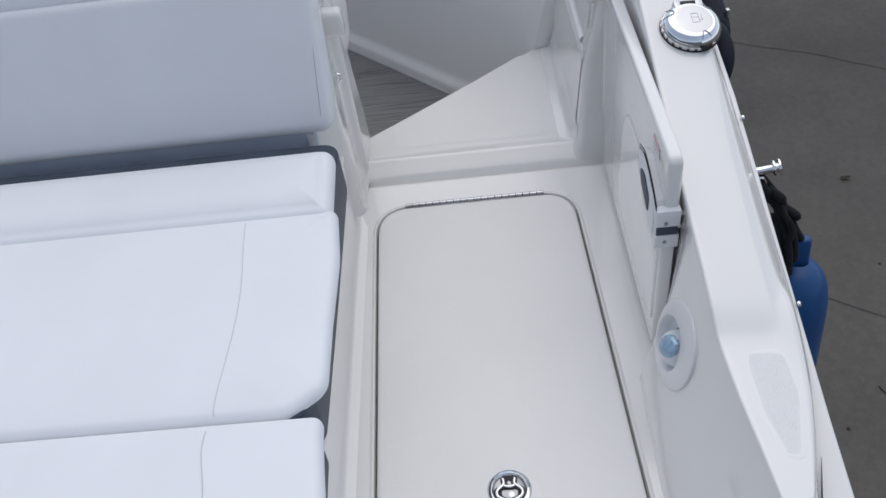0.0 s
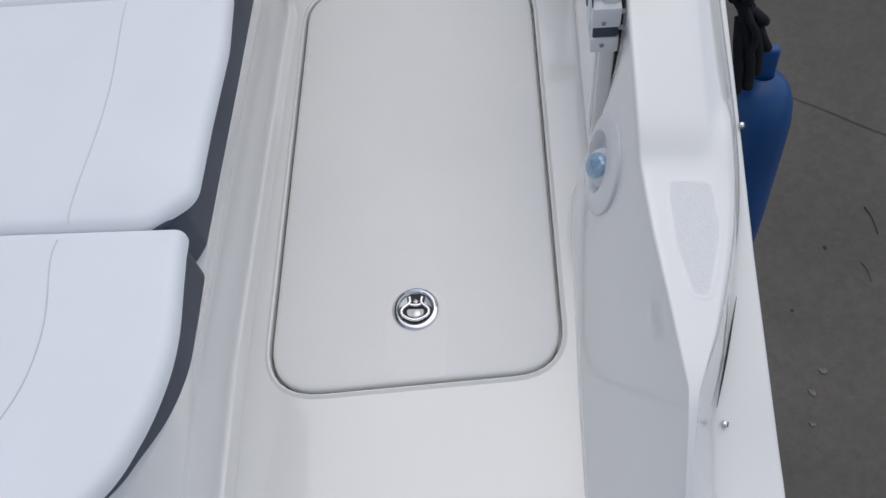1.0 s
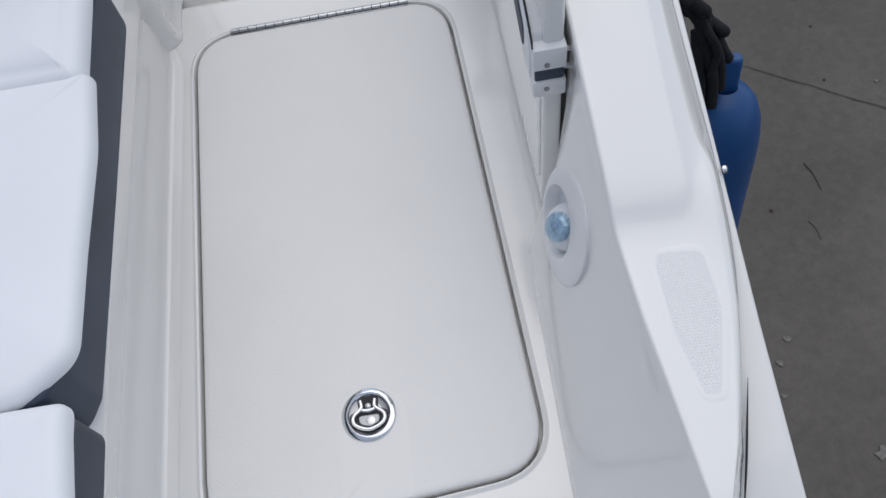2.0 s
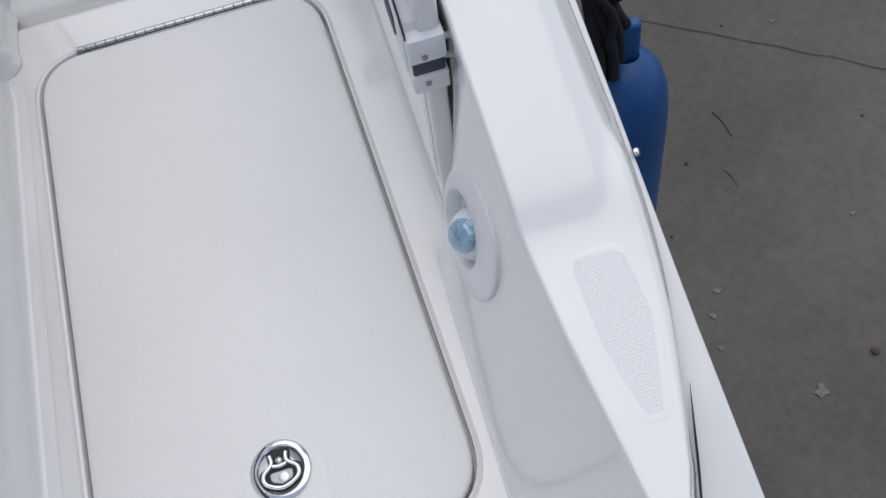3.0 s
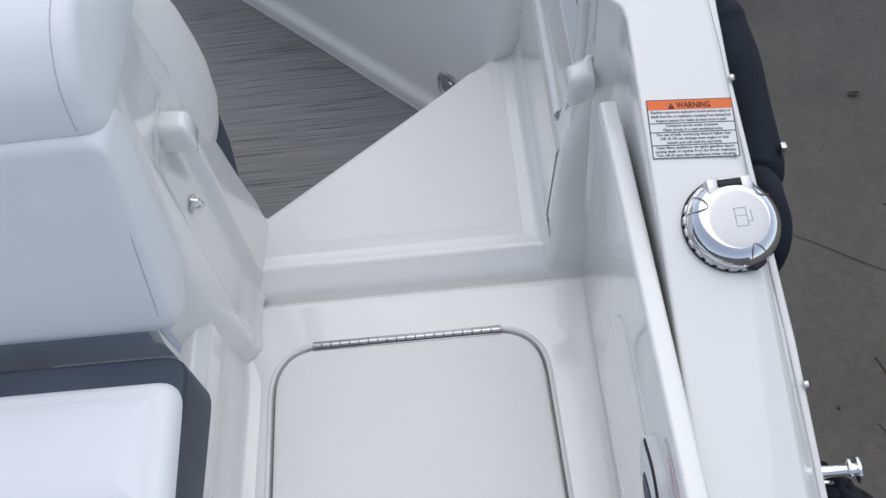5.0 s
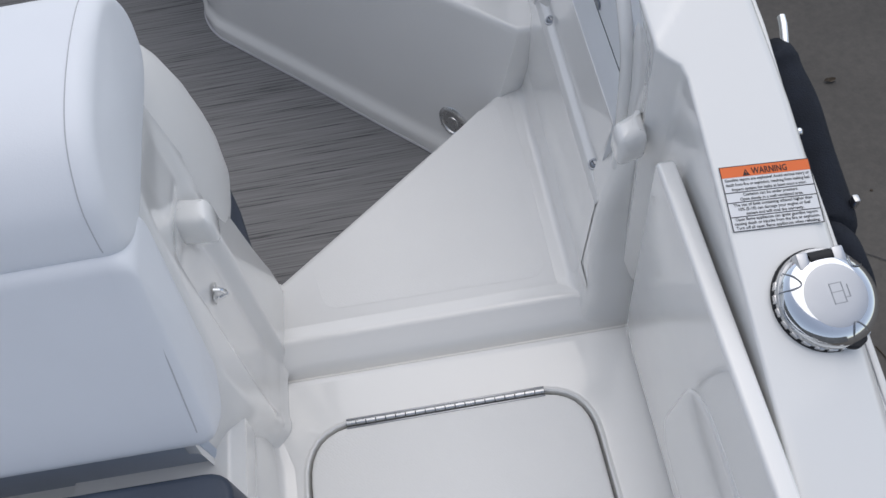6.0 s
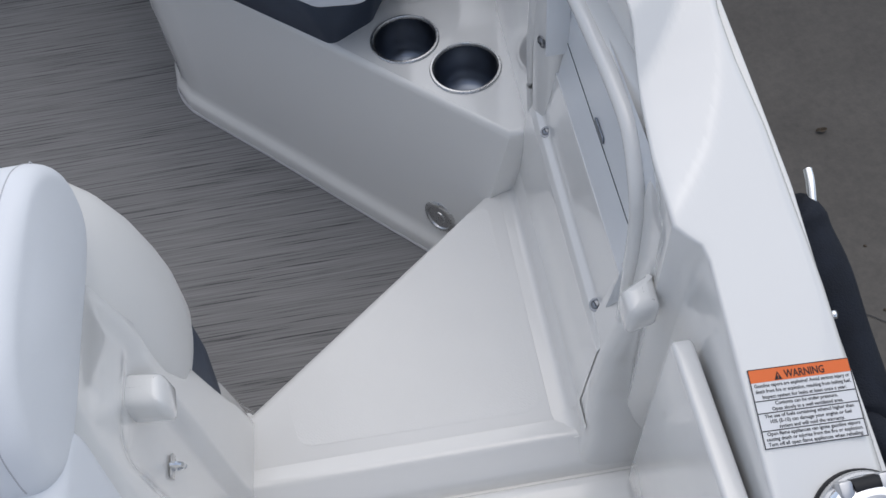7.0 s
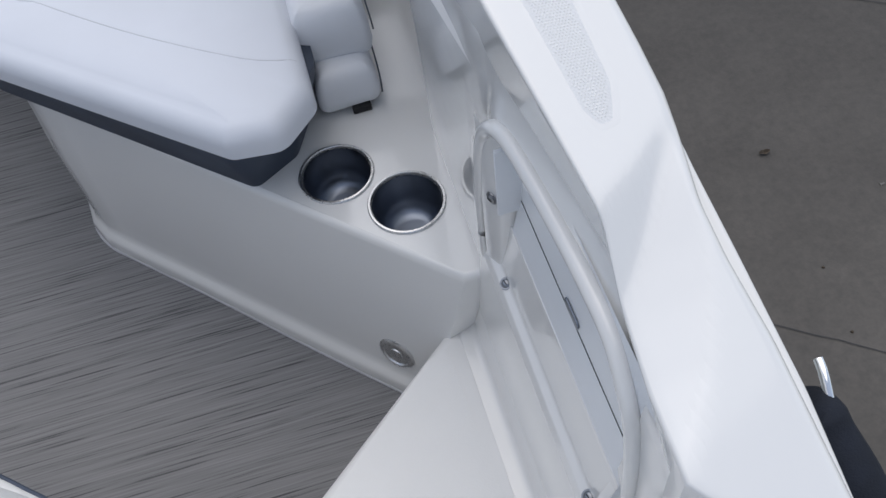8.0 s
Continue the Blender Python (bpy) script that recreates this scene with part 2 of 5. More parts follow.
def pillow(z0, z1, r, crown, depth, n=6):
    """Levels of an upholstered pad: rounded edge, then a gently crowned top."""
    lv = [(0.004, z0), (0.0, z0 + 0.004)]
    lv += [(r * (1 - math.cos(i / n * math.pi / 2)), z1 - r + r * math.sin(i / n * math.pi / 2)) for i in range(n + 1)]
    return lv


def box(x0, y0, z0, x1, y1, z1, bev=0.0, seg=2):
    bm = bmesh.new()
    bmesh.ops.create_cube(bm, size=1)
    for v in bm.verts:
        v.co = Vector(((x0 + x1) / 2 + v.co.x * (x1 - x0), (y0 + y1) / 2 + v.co.y * (y1 - y0), (z0 + z1) / 2 + v.co.z * (z1 - z0)))
    if bev:
        bmesh.ops.bevel(bm, geom=bm.edges[:], offset=bev, segments=seg, profile=0.5, affect='EDGES', clamp_overlap=True)
    return bm


def lathe(profile, n=32, m=None):
    """Turned round the z axis: (radius, height) from start to end."""
    m = m or Matrix()
    secs = [[m @ Vector((r * math.cos(2 * math.pi * i / n), r * math.sin(2 * math.pi * i / n), z)) for i in range(n)] for r, z in profile]
    bm = loft(secs, closed=True)
    bmesh.ops.remove_doubles(bm, verts=bm.verts, dist=1e-6)
    return bm


def spline(points, steps=8):
    ps = [Vector(p) for p in points]
    out = []
    for i in range(len(ps) - 1):
        a, b, c, d = ps[max(i - 1, 0)], ps[i], ps[i + 1], ps[min(i + 2, len(ps) - 1)]
        for k in range(steps):
            t = k / steps
            out.append(0.5 * ((2 * b) + (c - a) * t + (2 * a - 5 * b + 4 * c - d) * t * t + (3 * b - a - 3 * c + d) * t ** 3))
    return out + [ps[-1]]


def tube(points, r, n=8, steps=6, closed=False):
    ps = spline(points, steps) if not closed else [Vector(p) for p in points]
    secs = []
    for i, p in enumerate(ps):
        if closed:
            t = ps[(i + 1) % len(ps)] - ps[i - 1]
        else:
            t = ps[min(i + 1, len(ps) - 1)] - ps[max(i - 1, 0)]
        q = t.to_track_quat('Z', 'Y')
        rr = r(i / max(1, len(ps) - 1)) if callable(r) else r
        secs.append([p + q @ Vector((rr * math.cos(2 * math.pi * k / n), rr * math.sin(2 * math.pi * k / n), 0)) for k in range(n)])
    if closed:
        secs.append(secs[0])
        bm = loft(secs, closed=True)
        bmesh.ops.remove_doubles(bm, verts=bm.verts, dist=1e-6)
        return bm
    return loft(secs, closed=True, caps=True)


def fill_with_holes(outer, holes, to3d):
    """A flat sheet with holes; to3d puts (a, b) into the world."""
    bm = bmesh.new()
    for loop in [outer] + holes:
        vs = [bm.verts.new((p[0], p[1], 0)) for p in loop]
        for i in range(len(vs)):
            bm.edges.new((vs[i - 1], vs[i]))
    bmesh.ops.triangle_fill(bm, use_beauty=True, use_dissolve=False, edges=bm.edges[:])
    for v in bm.verts:
        v.co = to3d(v.co.x, v.co.y)
    return bm


def merge(bm, other):
    me = bpy.data.meshes.new("tmp")
    other.to_mesh(me)
    other.free()
    bm.from_mesh(me)
    bpy.data.meshes.remove(me)
    return bm


def lerp(table, y):
    """Piecewise smooth value of a short table of (y, value)."""
    if y <= table[0][0]:
        return table[0][1]
    for (a, va), (b, vb) in zip(table, table[1:]):
        if y <= b:
            t = (y - a) / (b - a)
            return va + (vb - va) * t
    return table[-1][1]


def ease(a, b, v):
    t = min(1.0, max(0.0, (v - a) / (b - a)))
    return t * t * (3 - 2 * t)


def gun_z(x, y):
    """The sloping top of the starboard gunwale."""
    return 0.478 + 0.32 * (y - 1.533) - 0.1 * (x - 0.417)


GUN_N = Vector((0.1, -0.32, 1)).normalized()
GUN_X = Vector((1, 0, -0.1)).normalized()
GUN_Y = GUN_N.cross(GUN_X)


def on_gunwale(x, y, lift=0.0, turn=0.0):
    rot = Matrix((GUN_X, GUN_Y, GUN_N)).transposed().to_4x4()
    return Matrix.Translation(Vector((x, y, gun_z(x, y))) + GUN_N * lift) @ rot @ pose(0, 0, 0, 0, 0, turn)


# ---- ground ----
ground = bmesh.new()
bmesh.ops.create_grid(ground, x_segments=2, y_segments=2, size=400, matrix=Matrix.Translation((0, 0, -1.83)))
structure("ground", ground, CONCRETE, "smooth grey concrete yard slab with hairline cracks and scuffs", "ground", smooth=False)


SHED = material("weathered_grey_cladding", (0.16, 0.165, 0.17), 0.7, vary=0.15, scale=0.8, fine=0.4, fine_scale=30)
structure("wall_aft", box(-9, -7.2, -1.83, 6, -7.0, 2.6), SHED, "plain grey clad wall closing the yard behind the stern", "wall", smooth=False)
structure("wall_port_side", box(-7.2, -7.0, -1.83, -7.0, 9, 2.6), SHED, "plain grey clad wall closing the yard to port", "wall", smooth=False)


# ---- deck floor with the hatch opening ----
HATCH = rounded([(-0.082, 0.712), (0.325, 0.745), (0.305, 1.524), (-0.108, 1.524)], [0.075, 0.07, 0.075, 0.075], 8)
rim = inset(HATCH, -0.004)
lip = inset(HATCH, -0.012)
floor_bm = fill_with_holes([(-0.15, -0.4), (0.36, -0.4), (0.36, 0.95), (0.425, 1.05), (0.425, 1.600), (-0.15, 1.600)], [[(p.x, p.y) for p in lip]],
                           lambda a, b: Vector((a, b, 0.0)))
gut = loft([[Vector((p.x, p.y, z)) for p in q] for q, z in ((lip, 0.0), (inset(HATCH, -0.0075), 0.0025), (inset(HATCH, -0.005), 0.001), (rim, -0.004), (rim, -0.03), (inset(HATCH, 0.02), -0.03))], closed=True)
structure("floor", merge(floor_bm, gut), GEL, "glossy white moulded fibreglass deck floor of the walk-through", "deck floor")

hatch = thing("deck_hatch", "white fibreglass deck hatch with rounded corners, closed", "hatch", (0.11, 1.1, 0))
inv = Matrix.Translation((-0.11, -1.1, 0))
part("panel", stack(HATCH, [(0.0, -0.02), (0.0, -0.002), (0.0012, 0.001), (0.0035, 0.0025), (0.009, 0.003)], inv), GELSKID, hatch, "white textured non-skid hatch panel")
# smooth band from the latch to the aft edge
part("smooth_band", stack(rounded([(0.075, 0.73), (0.165, 0.735), (0.168, 0.875), (0.072, 0.875)], [0.01, 0.01, 0.045, 0.045], 8), [(0, 0.0028), (0.003, 0.0033), (0.008, 0.0035)], inv), GELMATT, hatch, "smooth white band round the latch")
hinge = new("hinge")
hinge.parent = hatch
tagged(hinge, "polished steel piano hinge")
for i in range(20):
    x0 = -0.049 + i * 0.0148
    knuckle = tube([(x0 + 0.0007, 1.527, 0.004), (x0 + 0.0074, 1.527, 0.004), (x0 + 0.0141, 1.527, 0.004)], 0.0042, 10, 1)
    bmesh.ops.translate(knuckle, verts=knuckle.verts, vec=(-0.11, -1.1, 0))
    part("knuckle", knuckle, STEEL, hinge)
pin = tube([(-0.049, 1.527, 0.004), (0.1, 1.527, 0.004), (0.247, 1.527, 0.004)], 0.0028, 8, 1)
bmesh.ops.translate(pin, verts=pin.verts, vec=(-0.11, -1.1, 0))
part("pin", pin, DARK, hinge, "dark hinge pin")
for dy in (-0.0078, 0.0050):
    part("leaf", box(-0.049 - 0.11, 1.527 + dy - 1.1, 0.0005, 0.247 - 0.11, 1.5298 + dy - 1.1, 0.0036, 0.0005), DARKSTEEL, hinge)

latch = new("latch")
latch.parent = hatch
latch.location = (0.01, -0.26, 0.004)
tagged(latch, "round chrome flush pull latch")
R = 0.0335
part("ring", lathe([(R, 0), (R, 0.0015), (R - 0.0012, 0.0024), (R - 0.0058, 0.0036), (R - 0.0068, 0.0030), (R - 0.0085, 0.0006), (R - 0.009, -0.001)], 48), CHROME, latch)
part("dish", lathe([(R - 0.0085, 0.0005), (R - 0.010, -0.0004), (0.012, -0.0006), (0.0, -0.0006)], 40), DARKSTEEL, latch)
cut = rounded([(-0.012, 0.021), (0.012, 0.021), (0.0105, 0.007), (0.0225, 0.002), (0.019, -0.014), (0, -0.022), (-0.019, -0.014), (-0.0225, 0.002), (-0.0105, 0.007)], [0.004, 0.004, 0.004, 0.008, 0.01, 0.012, 0.01, 0.008, 0.004], 4)
cut = [p * 1.14 for p in cut]
part("recess", stack(cut, [(0, -0.0016), (0, 0.0004)]), BLACK, latch, "black recess")
handle = [(-0.0085, 0.017, 0.0022), (-0.008, 0.008, 0.0022), (-0.0175, -0.001, 0.0022), (-0.0155, -0.011, 0.0022), (0, -0.0175, 0.0022), (0.0155, -0.011, 0.0022), (0.0175, -0.001, 0.0022), (0.008, 0.008, 0.0022), (0.0085, 0.017, 0.0022)]
handle = [(x * 1.08, y * 1.08, z) for x, y, z in handle]
part("pull_ring", tube(handle, 0.0024, 10, 5), CHROME, latch)
part("bridge", tube([(-0.008, 0.006, 0.0022), (0, 0.0045, 0.0022), (0.008, 0.006, 0.0022)], 0.0024, 10, 4), CHROME, latch)
part("finger_plate", stack(rounded([(-0.014, 0.0), (0.014, 0.0), (0.012, -0.011), (0, -0.0155), (-0.012, -0.011)], 0.006, 4), [(0, 0.0002), (0.001, 0.001)]), DARKSTEEL, latch)
part("pivot", lathe([(0.0036, 0.0), (0.0036, 0.002), (0.002, 0.003), (0, 0.0032)], 16, Matrix.Translation((0, 0.011, 0))), STEEL, latch)
part("bolt", lathe([(0.0055, 0.0008), (0.0055, 0.0016), (0.004, 0.0021), (0, 0.0022)], 20, Matrix.Translation((0.002, -0.008, 0))), STEEL, latch)


# ---- step platform and its riser ----
secs = []
for y, z in ((1.600, 0.0), (1.607, -0.0008), (1.6120, -0.0050), (1.6150, -0.0125), (1.6190, -0.0135), (1.6230, -0.0060), (1.6265, 0.0015), (1.634, 0.0070), (1.645, 0.0130), (1.654, 0.0178), (1.660, 0.0215), (1.6645, 0.0243), (1.6685, 0.0250), (1.673, 0.0240), (1.680, 0.0218), (1.692, 0.0205)):
    secs.append([Vector((x, y, z)) for x in (-0.15, 0.0, 0.15, 0.3, 0.42)])
structure("step_riser", loft(secs), GEL, "low rounded white fibreglass riser across the walk-through", "step")

TRI = [(-0.165, 1.672), (0.41, 1.672), (0.41, 2.2407), (-0.165, 1.7637)]


def step_z(x, y):
    d = (y - 1.652) / 0.5
    return 0.022 - 0.028 * d


tri_poly = rounded(TRI, [0.015, 0.015, 0.03, 0.02], 5)
bm = bmesh.new()
secs = [[Vector((p.x, p.y, step_z(p.x, p.y) + z)) for p in (inset(tri_poly, d) if d else tri_poly)] for d, z in ((0.0, -0.25), (0.0, -0.018), (0.0025, -0.0095), (0.009, -0.0028), (0.018, 0.0))]
bm = loft(secs, closed=True)
bm.verts.ensure_lookup_table()
k = len(tri_poly)
bm.faces.new([bm.verts[4 * k + i] for i in range(k)])
step = thing("step_platform", "white fibreglass step platform with a diagonal rounded edge", "step")
part("body", bm, GELMATT, step)
pad_poly = rounded([(-0.065, 1.715), (0.29, 1.710), (0.275, 2.10), (0.24, 2.09), (-0.085, 1.80)], [0.03, 0.03, 0.02, 0.02, 0.03], 6)
part("nonskid_field", fill_with_holes([(p.x, p.y) for p in pad_poly], [], lambda a, b: Vector((a, b, step_z(a, b) + 0.0004))), GELSKID, step, "textured white non-skid field")


# ---- cockpit floor ----
bm = bmesh.new()
bmesh.ops.create_grid(bm, x_segments=4, y_segments=4, size=1.0, matrix=Matrix.Translation((-0.62, 2.5, -0.235)) @ Matrix.Diagonal((0.95, 0.95, 1, 1)))
structure("cockpit_floor", bm, WOVEN, "grey woven vinyl cockpit floor with streaked dark threads", "floor", smooth=False)


# ---- port side wall along the sun pad ----
def port_profile(y):
    k = lerp([(-0.4, 0.04), (0.55, 0.012), (0.75, 0.0), (1.3, -0.008), (1.7, -0.011)], y)
    ku = lerp([(-0.4, -0.75), (0.2, -0.40), (0.35, -0.2), (0.44, -0.09), (0.50, -0.046), (0.55, -0.020), (0.60, 0.0), (0.66, 0.012), (0.75, 0.014), (0.84, 0.008), (1.3, -0.008), (1.6, -0.012)], y)
    toe = 0.022 * ease(1.46, 1.54, y)
    pts = [(-0.118 + k - toe, 0.0), (-0.140 + k - toe * 0.5, 0.004), (-0.1505 + k, 0.085), (-0.1545 + k, 0.098), (-0.146 + min(k, 0.02), 0.105), (-0.135 + ku, 0.182), (-0.15 + ku, 0.199), (-0.34 + min(0.0, ku), 0.199)]
    return [Vector((p.x, y, p.y + 0.0005)) for p in openline(pts, [0.012, 0.006, 0.003, 0.005, 0.012, 0.012], 5)]


structure("wall_port", loft([port_profile(y) for y in (-0.4, -0.1, 0.1, 0.2, 0.28, 0.35, 0.4, 0.44, 0.47, 0.50, 0.525, 0.55, 0.575, 0.60, 0.63, 0.66, 0.70, 0.75, 0.9, 1.05, 1.2, 1.33, 1.40, 1.45, 1.475, 1.50, 1.52, 1.54)]), GEL, "white moulded fibreglass side of the sun pad base", "wall")


# ---- sun pad cushions ----
def seam(parent, points, name="seam", mat=None, r=0.0011, on=None):
    """Stitching; dropped on to the pad below it where one is given."""
    ps = spline(points, 6)
    if on is not None:
        tree = BVHTree.FromPolygons([v.co for v in on.data.vertices], [list(p.vertices) for p in on.data.polygons])
        out = []
        for p in ps:
            hit = tree.ray_cast(Vector((p.x, p.y, 2.0)), Vector((0, 0, -1)))[0]
            if hit is not None:
                out.append(hit + Vector((0, 0, -0.0002)))
        ps = out
    return part(name, tube(ps, r, 6, 1), mat or SEAM, parent)


PADZ = 0.302
fwd = thing("sun_pad_cushion", "white vinyl sun pad cushion with raised bolster on navy base", "cushion", (-0.7, 1.07, 0.2), "sun pad cushions")
FI = Matrix.Translation((0.7, -1.07, -0.2))
part("skirt", stack(rounded([(-1.37, 0.800), (-0.132, 0.800), (-0.120, 0.835), (-0.122, 1.1), (-0.126, 1.385), (-1.37, 1.385)], [0.02, 0.03, 0.03, 0.2, 0.035, 0.02], 6), soft(0.196, 0.292, 0.008), FI), NAVY, fwd, "dark navy vinyl skirt")
seat_outline = rounded([(-1.35, 0.7985), (-0.150, 0.7985), (-0.101, 0.838), (-0.103, 0.95), (-0.102, 1.08), (-0.113, 1.19), (-1.35, 1.19)], [0.02, 0.05, 0.04, 0.3, 0.3, 0.014, 0.02], 8)
fseat = part("seat_panel", stack(seat_outline, pillow(0.284, PADZ + 0.004, 0.016, 0, 0), FI, crown=0.006), VINYL, fwd)
bol_outline = rounded([(-1.35, 1.172), (-0.120, 1.172), (-0.128, 1.347), (-1.35, 1.347)], [0.022, 0.022, 0.03, 0.022], 8)
part("bolster_roll", stack(bol_outline, pillow(0.284, PADZ + 0.010, 0.020, 0, 0), FI, crown=0.012), VINYL, fwd)
seam(fwd, [Vector(p) + Vector((0.7, -1.07, -0.2)) for p in ((-0.243, 0.806, 0.290), (-0.244, 0.83, 0.3085), (-0.238, 0.93, 0.3118), (-0.240, 1.02, 0.3122), (-0.252, 1.12, 0.3115), (-0.258, 1.170, 0.305))], on=fseat)

aft = thing("sun_pad_cushion", "white vinyl sun pad cushion with curved aft corner on navy base", "cushion", (-0.7, 0.4, 0.2), "sun pad cushions")
AI = Matrix.Translation((0.7, -0.4, -0.2))


def pad_plan(curve, y_front):
    """A pad outline: a smooth outer curve closed by a straight forward edge with one rounded corner."""
    side = [p.xy for p in spline([(x, y, 0) for x, y in curve], 6)][::-1]
    end = corner(side[-2], Vector((curve[0][0] - 0.001, y_front)), Vector((-1.35, y_front)), 0.016, 6)
    return side[:-1] + end + [Vector((-1.34, y_front))]


ao = pad_plan([(-0.101, 0.768), (-0.096, 0.725), (-0.089, 0.66), (-0.092, 0.605), (-0.106, 0.548), (-0.133, 0.494), (-0.21, 0.412), (-0.34, 0.325), (-0.55, 0.235), (-0.85, 0.17), (-1.2, 0.13), (-1.35, 0.13)], 0.7965)
so = pad_plan([(-0.113, 0.770), (-0.111, 0.72), (-0.111, 0.663), (-0.123, 0.609), (-0.146, 0.562), (-0.172, 0.52), (-0.25, 0.44), (-0.38, 0.352), (-0.57, 0.262), (-0.86, 0.195), (-1.2, 0.15), (-1.35, 0.15)], 0.799)
part("skirt", stack(so, soft(0.196, 0.292, 0.008), AI), NAVY, aft, "dark navy vinyl skirt")
aseat = part("seat_panel", stack(ao, pillow(0.284, 0.308, 0.016, 0, 0), AI, crown=0.006), VINYL, aft)
seam(aft, [Vector(p) + Vector((0.7, -0.4, -0.2)) for p in ((-0.247, 0.781, 0.299), (-0.246, 0.75, 0.3115), (-0.228, 0.66, 0.3142), (-0.243, 0.57, 0.3142), (-0.32, 0.45, 0.3142), (-0.48, 0.32, 0.3142), (-0.7, 0.24, 0.314))], on=aseat)

# sun pad backrest
back = thing("back_cushion", "white vinyl backrest with a thick rolled head bolster", "backrest", (-0.7, 1.55, 0.25))


def roll_part(name, profile, x_end, x_far, r, parent, mat, offset, label=""):
    """An upholstered roll along x: a closed (y, z) outline, with a plump rounded end."""
    c = sum(profile, Vector((0, 0))) / len(profile)
    secs = [[Vector((x_far, p.x, p.y)) for p in profile]]
    n = 7
    for i in range(n + 1):
        a = i / n * math.pi / 2
        d, x = r * (1 - math.cos(a)), x_end - r * (1 - math.sin(a))
        secs.append([Vector((x, q.x, q.y)) for q in (p + (c - p).normalized() * min(d, (c - p).length * 0.6) for p in profile)])
    inner = [(v.y, v.z) for v in secs[-1]]
    for f, g in ((0.2, 0.35), (0.5, 0.75), (0.98, 1.0)):
        secs.append([Vector((x_end + 0.006 * g, y + (c.x - y) * f, z + (c.y - z) * f)) for y, z in inner])
    bm = loft([[v + offset for v in q] for q in secs], closed=True, caps=True)
    return part(name, bm, mat, parent, label)


BO = Vector((0.7, -1.55, -0.25))
lower = rounded([(1.406, 0.300), (1.496, 0.550), (1.570, 0.550), (1.50, 0.30), (1.45, 0.278)], [0.025, 0.02, 0.02, 0.03, 0.025], 6)
roll_part("back_panel", lower, -0.1370, -1.35, 0.022, back, VINYL, BO)
head = smooth_loop([(1.506, 0.545), (1.511, 0.578), (1.528, 0.608), (1.566, 0.637), (1.62, 0.651), (1.69, 0.654), (1.745, 0.645), (1.778, 0.612), (1.780, 0.575), (1.750, 0.542), (1.64, 0.524), (1.54, 0.524)])
roll_part("head_bolster", head, -0.1385, -1.35, 0.020, back, VINYL, BO)
head_line = [p for p in head if p.y > 0.545]
seam(back, [Vector((-0.1585, p.x, p.y)) + BO for p in sorted(head_line, key=lambda p: p.x)[::2]], mat=THREAD, r=0.0006)
seam(back, [Vector(p) + BO for p in ((-0.1425, 1.4955, 0.532), (-0.1450, 1.4706, 0.47), (-0.1490, 1.4411, 0.395), (-0.1530, 1.4170, 0.328))], mat=THREAD, r=0.0009)

# base under the backrest; its shade is put into the blue-grey colour
structure("seat_base", box(-1.4, 1.432, 0.0, -0.176, 1.60, 0.30, 0.006), SHADEDVINYL, "vinyl base below the backrest, its shade put into a blue-grey colour", "seat base")


# ---- port gate wall beside the backrest ----
def wall_x(z):
    return -0.132 - 0.02 * z


def slab(name, poly, x_of, depth, r, parent, mat, label=""):
    """A slab whose (y, z) outline lies on the leaning inner wall."""
    secs = []
    n = 4
    secs.append([Vector((x_of(p.y) - depth, p.x, p.y)) for p in poly])
    for i in range(n + 1):
        a = i / n * math.pi / 2
        secs.append([Vector((x_of(p.y) - r * (1 - math.sin(a)), p.x, p.y)) for p in inset(poly, r * (1 - math.cos(a)))])
    return part(name, loft(secs, closed=True, caps=True), mat, parent, label)


gatewall = thing("gate_wall_port", "white moulded fibreglass side wall with a gate channel", "wall", kind="structure")


def port_relief(y, z):
    """The moulded gate groove, the hollow over its stop post, and the wall's turn into the step edge."""
    left = lerp([(0.0, 1.533), (0.17, 1.545), (0.333, 1.565), (0.48, 1.578)], z)
    right = lerp([(0.0, 1.652), (0.18, 1.668), (0.335, 1.682), (0.48, 1.690)], z)
    low = ease(0.0, 0.07, z)
    groove = ease(left - 0.012, left + 0.026, y) * (1 - ease(right - 0.020, right + 0.004, y)) * (1 - ease(0.38, 0.44, z))
    hollow = ease(1.555, 1.625, y) * (1 - ease(1.68, 1.705, y)) * ease(0.39, 0.42, z) * (1 - ease(0.47, 0.545, z))
    edge = 1.435 + 0.36 * max(0.0, z - 0.28) + 0.045 * (1 - ease(0.02, 0.22, z))
    return 0.008 - 0.017 * groove * (0.5 + 0.5 * low) - 0.007 * hollow - 0.03 * ease(1.755, 1.795, y) ** 2 - 0.042 * (1 - ease(edge, edge + 0.07, y))


TOPZ = [(1.425, 0.25), (1.44, 0.32), (1.47, 0.41), (1.50, 0.495), (1.525, 0.535), (1.54, 0.545), (1.66, 0.600), (1.684, 0.602), (1.694, 0.578), (1.709, 0.465), (1.722, 0.37), (1.735, 0.287), (1.743, 0.21), (1.753, 0.14), (1.77, 0.06), (1.79, 0.02)]
cols = []
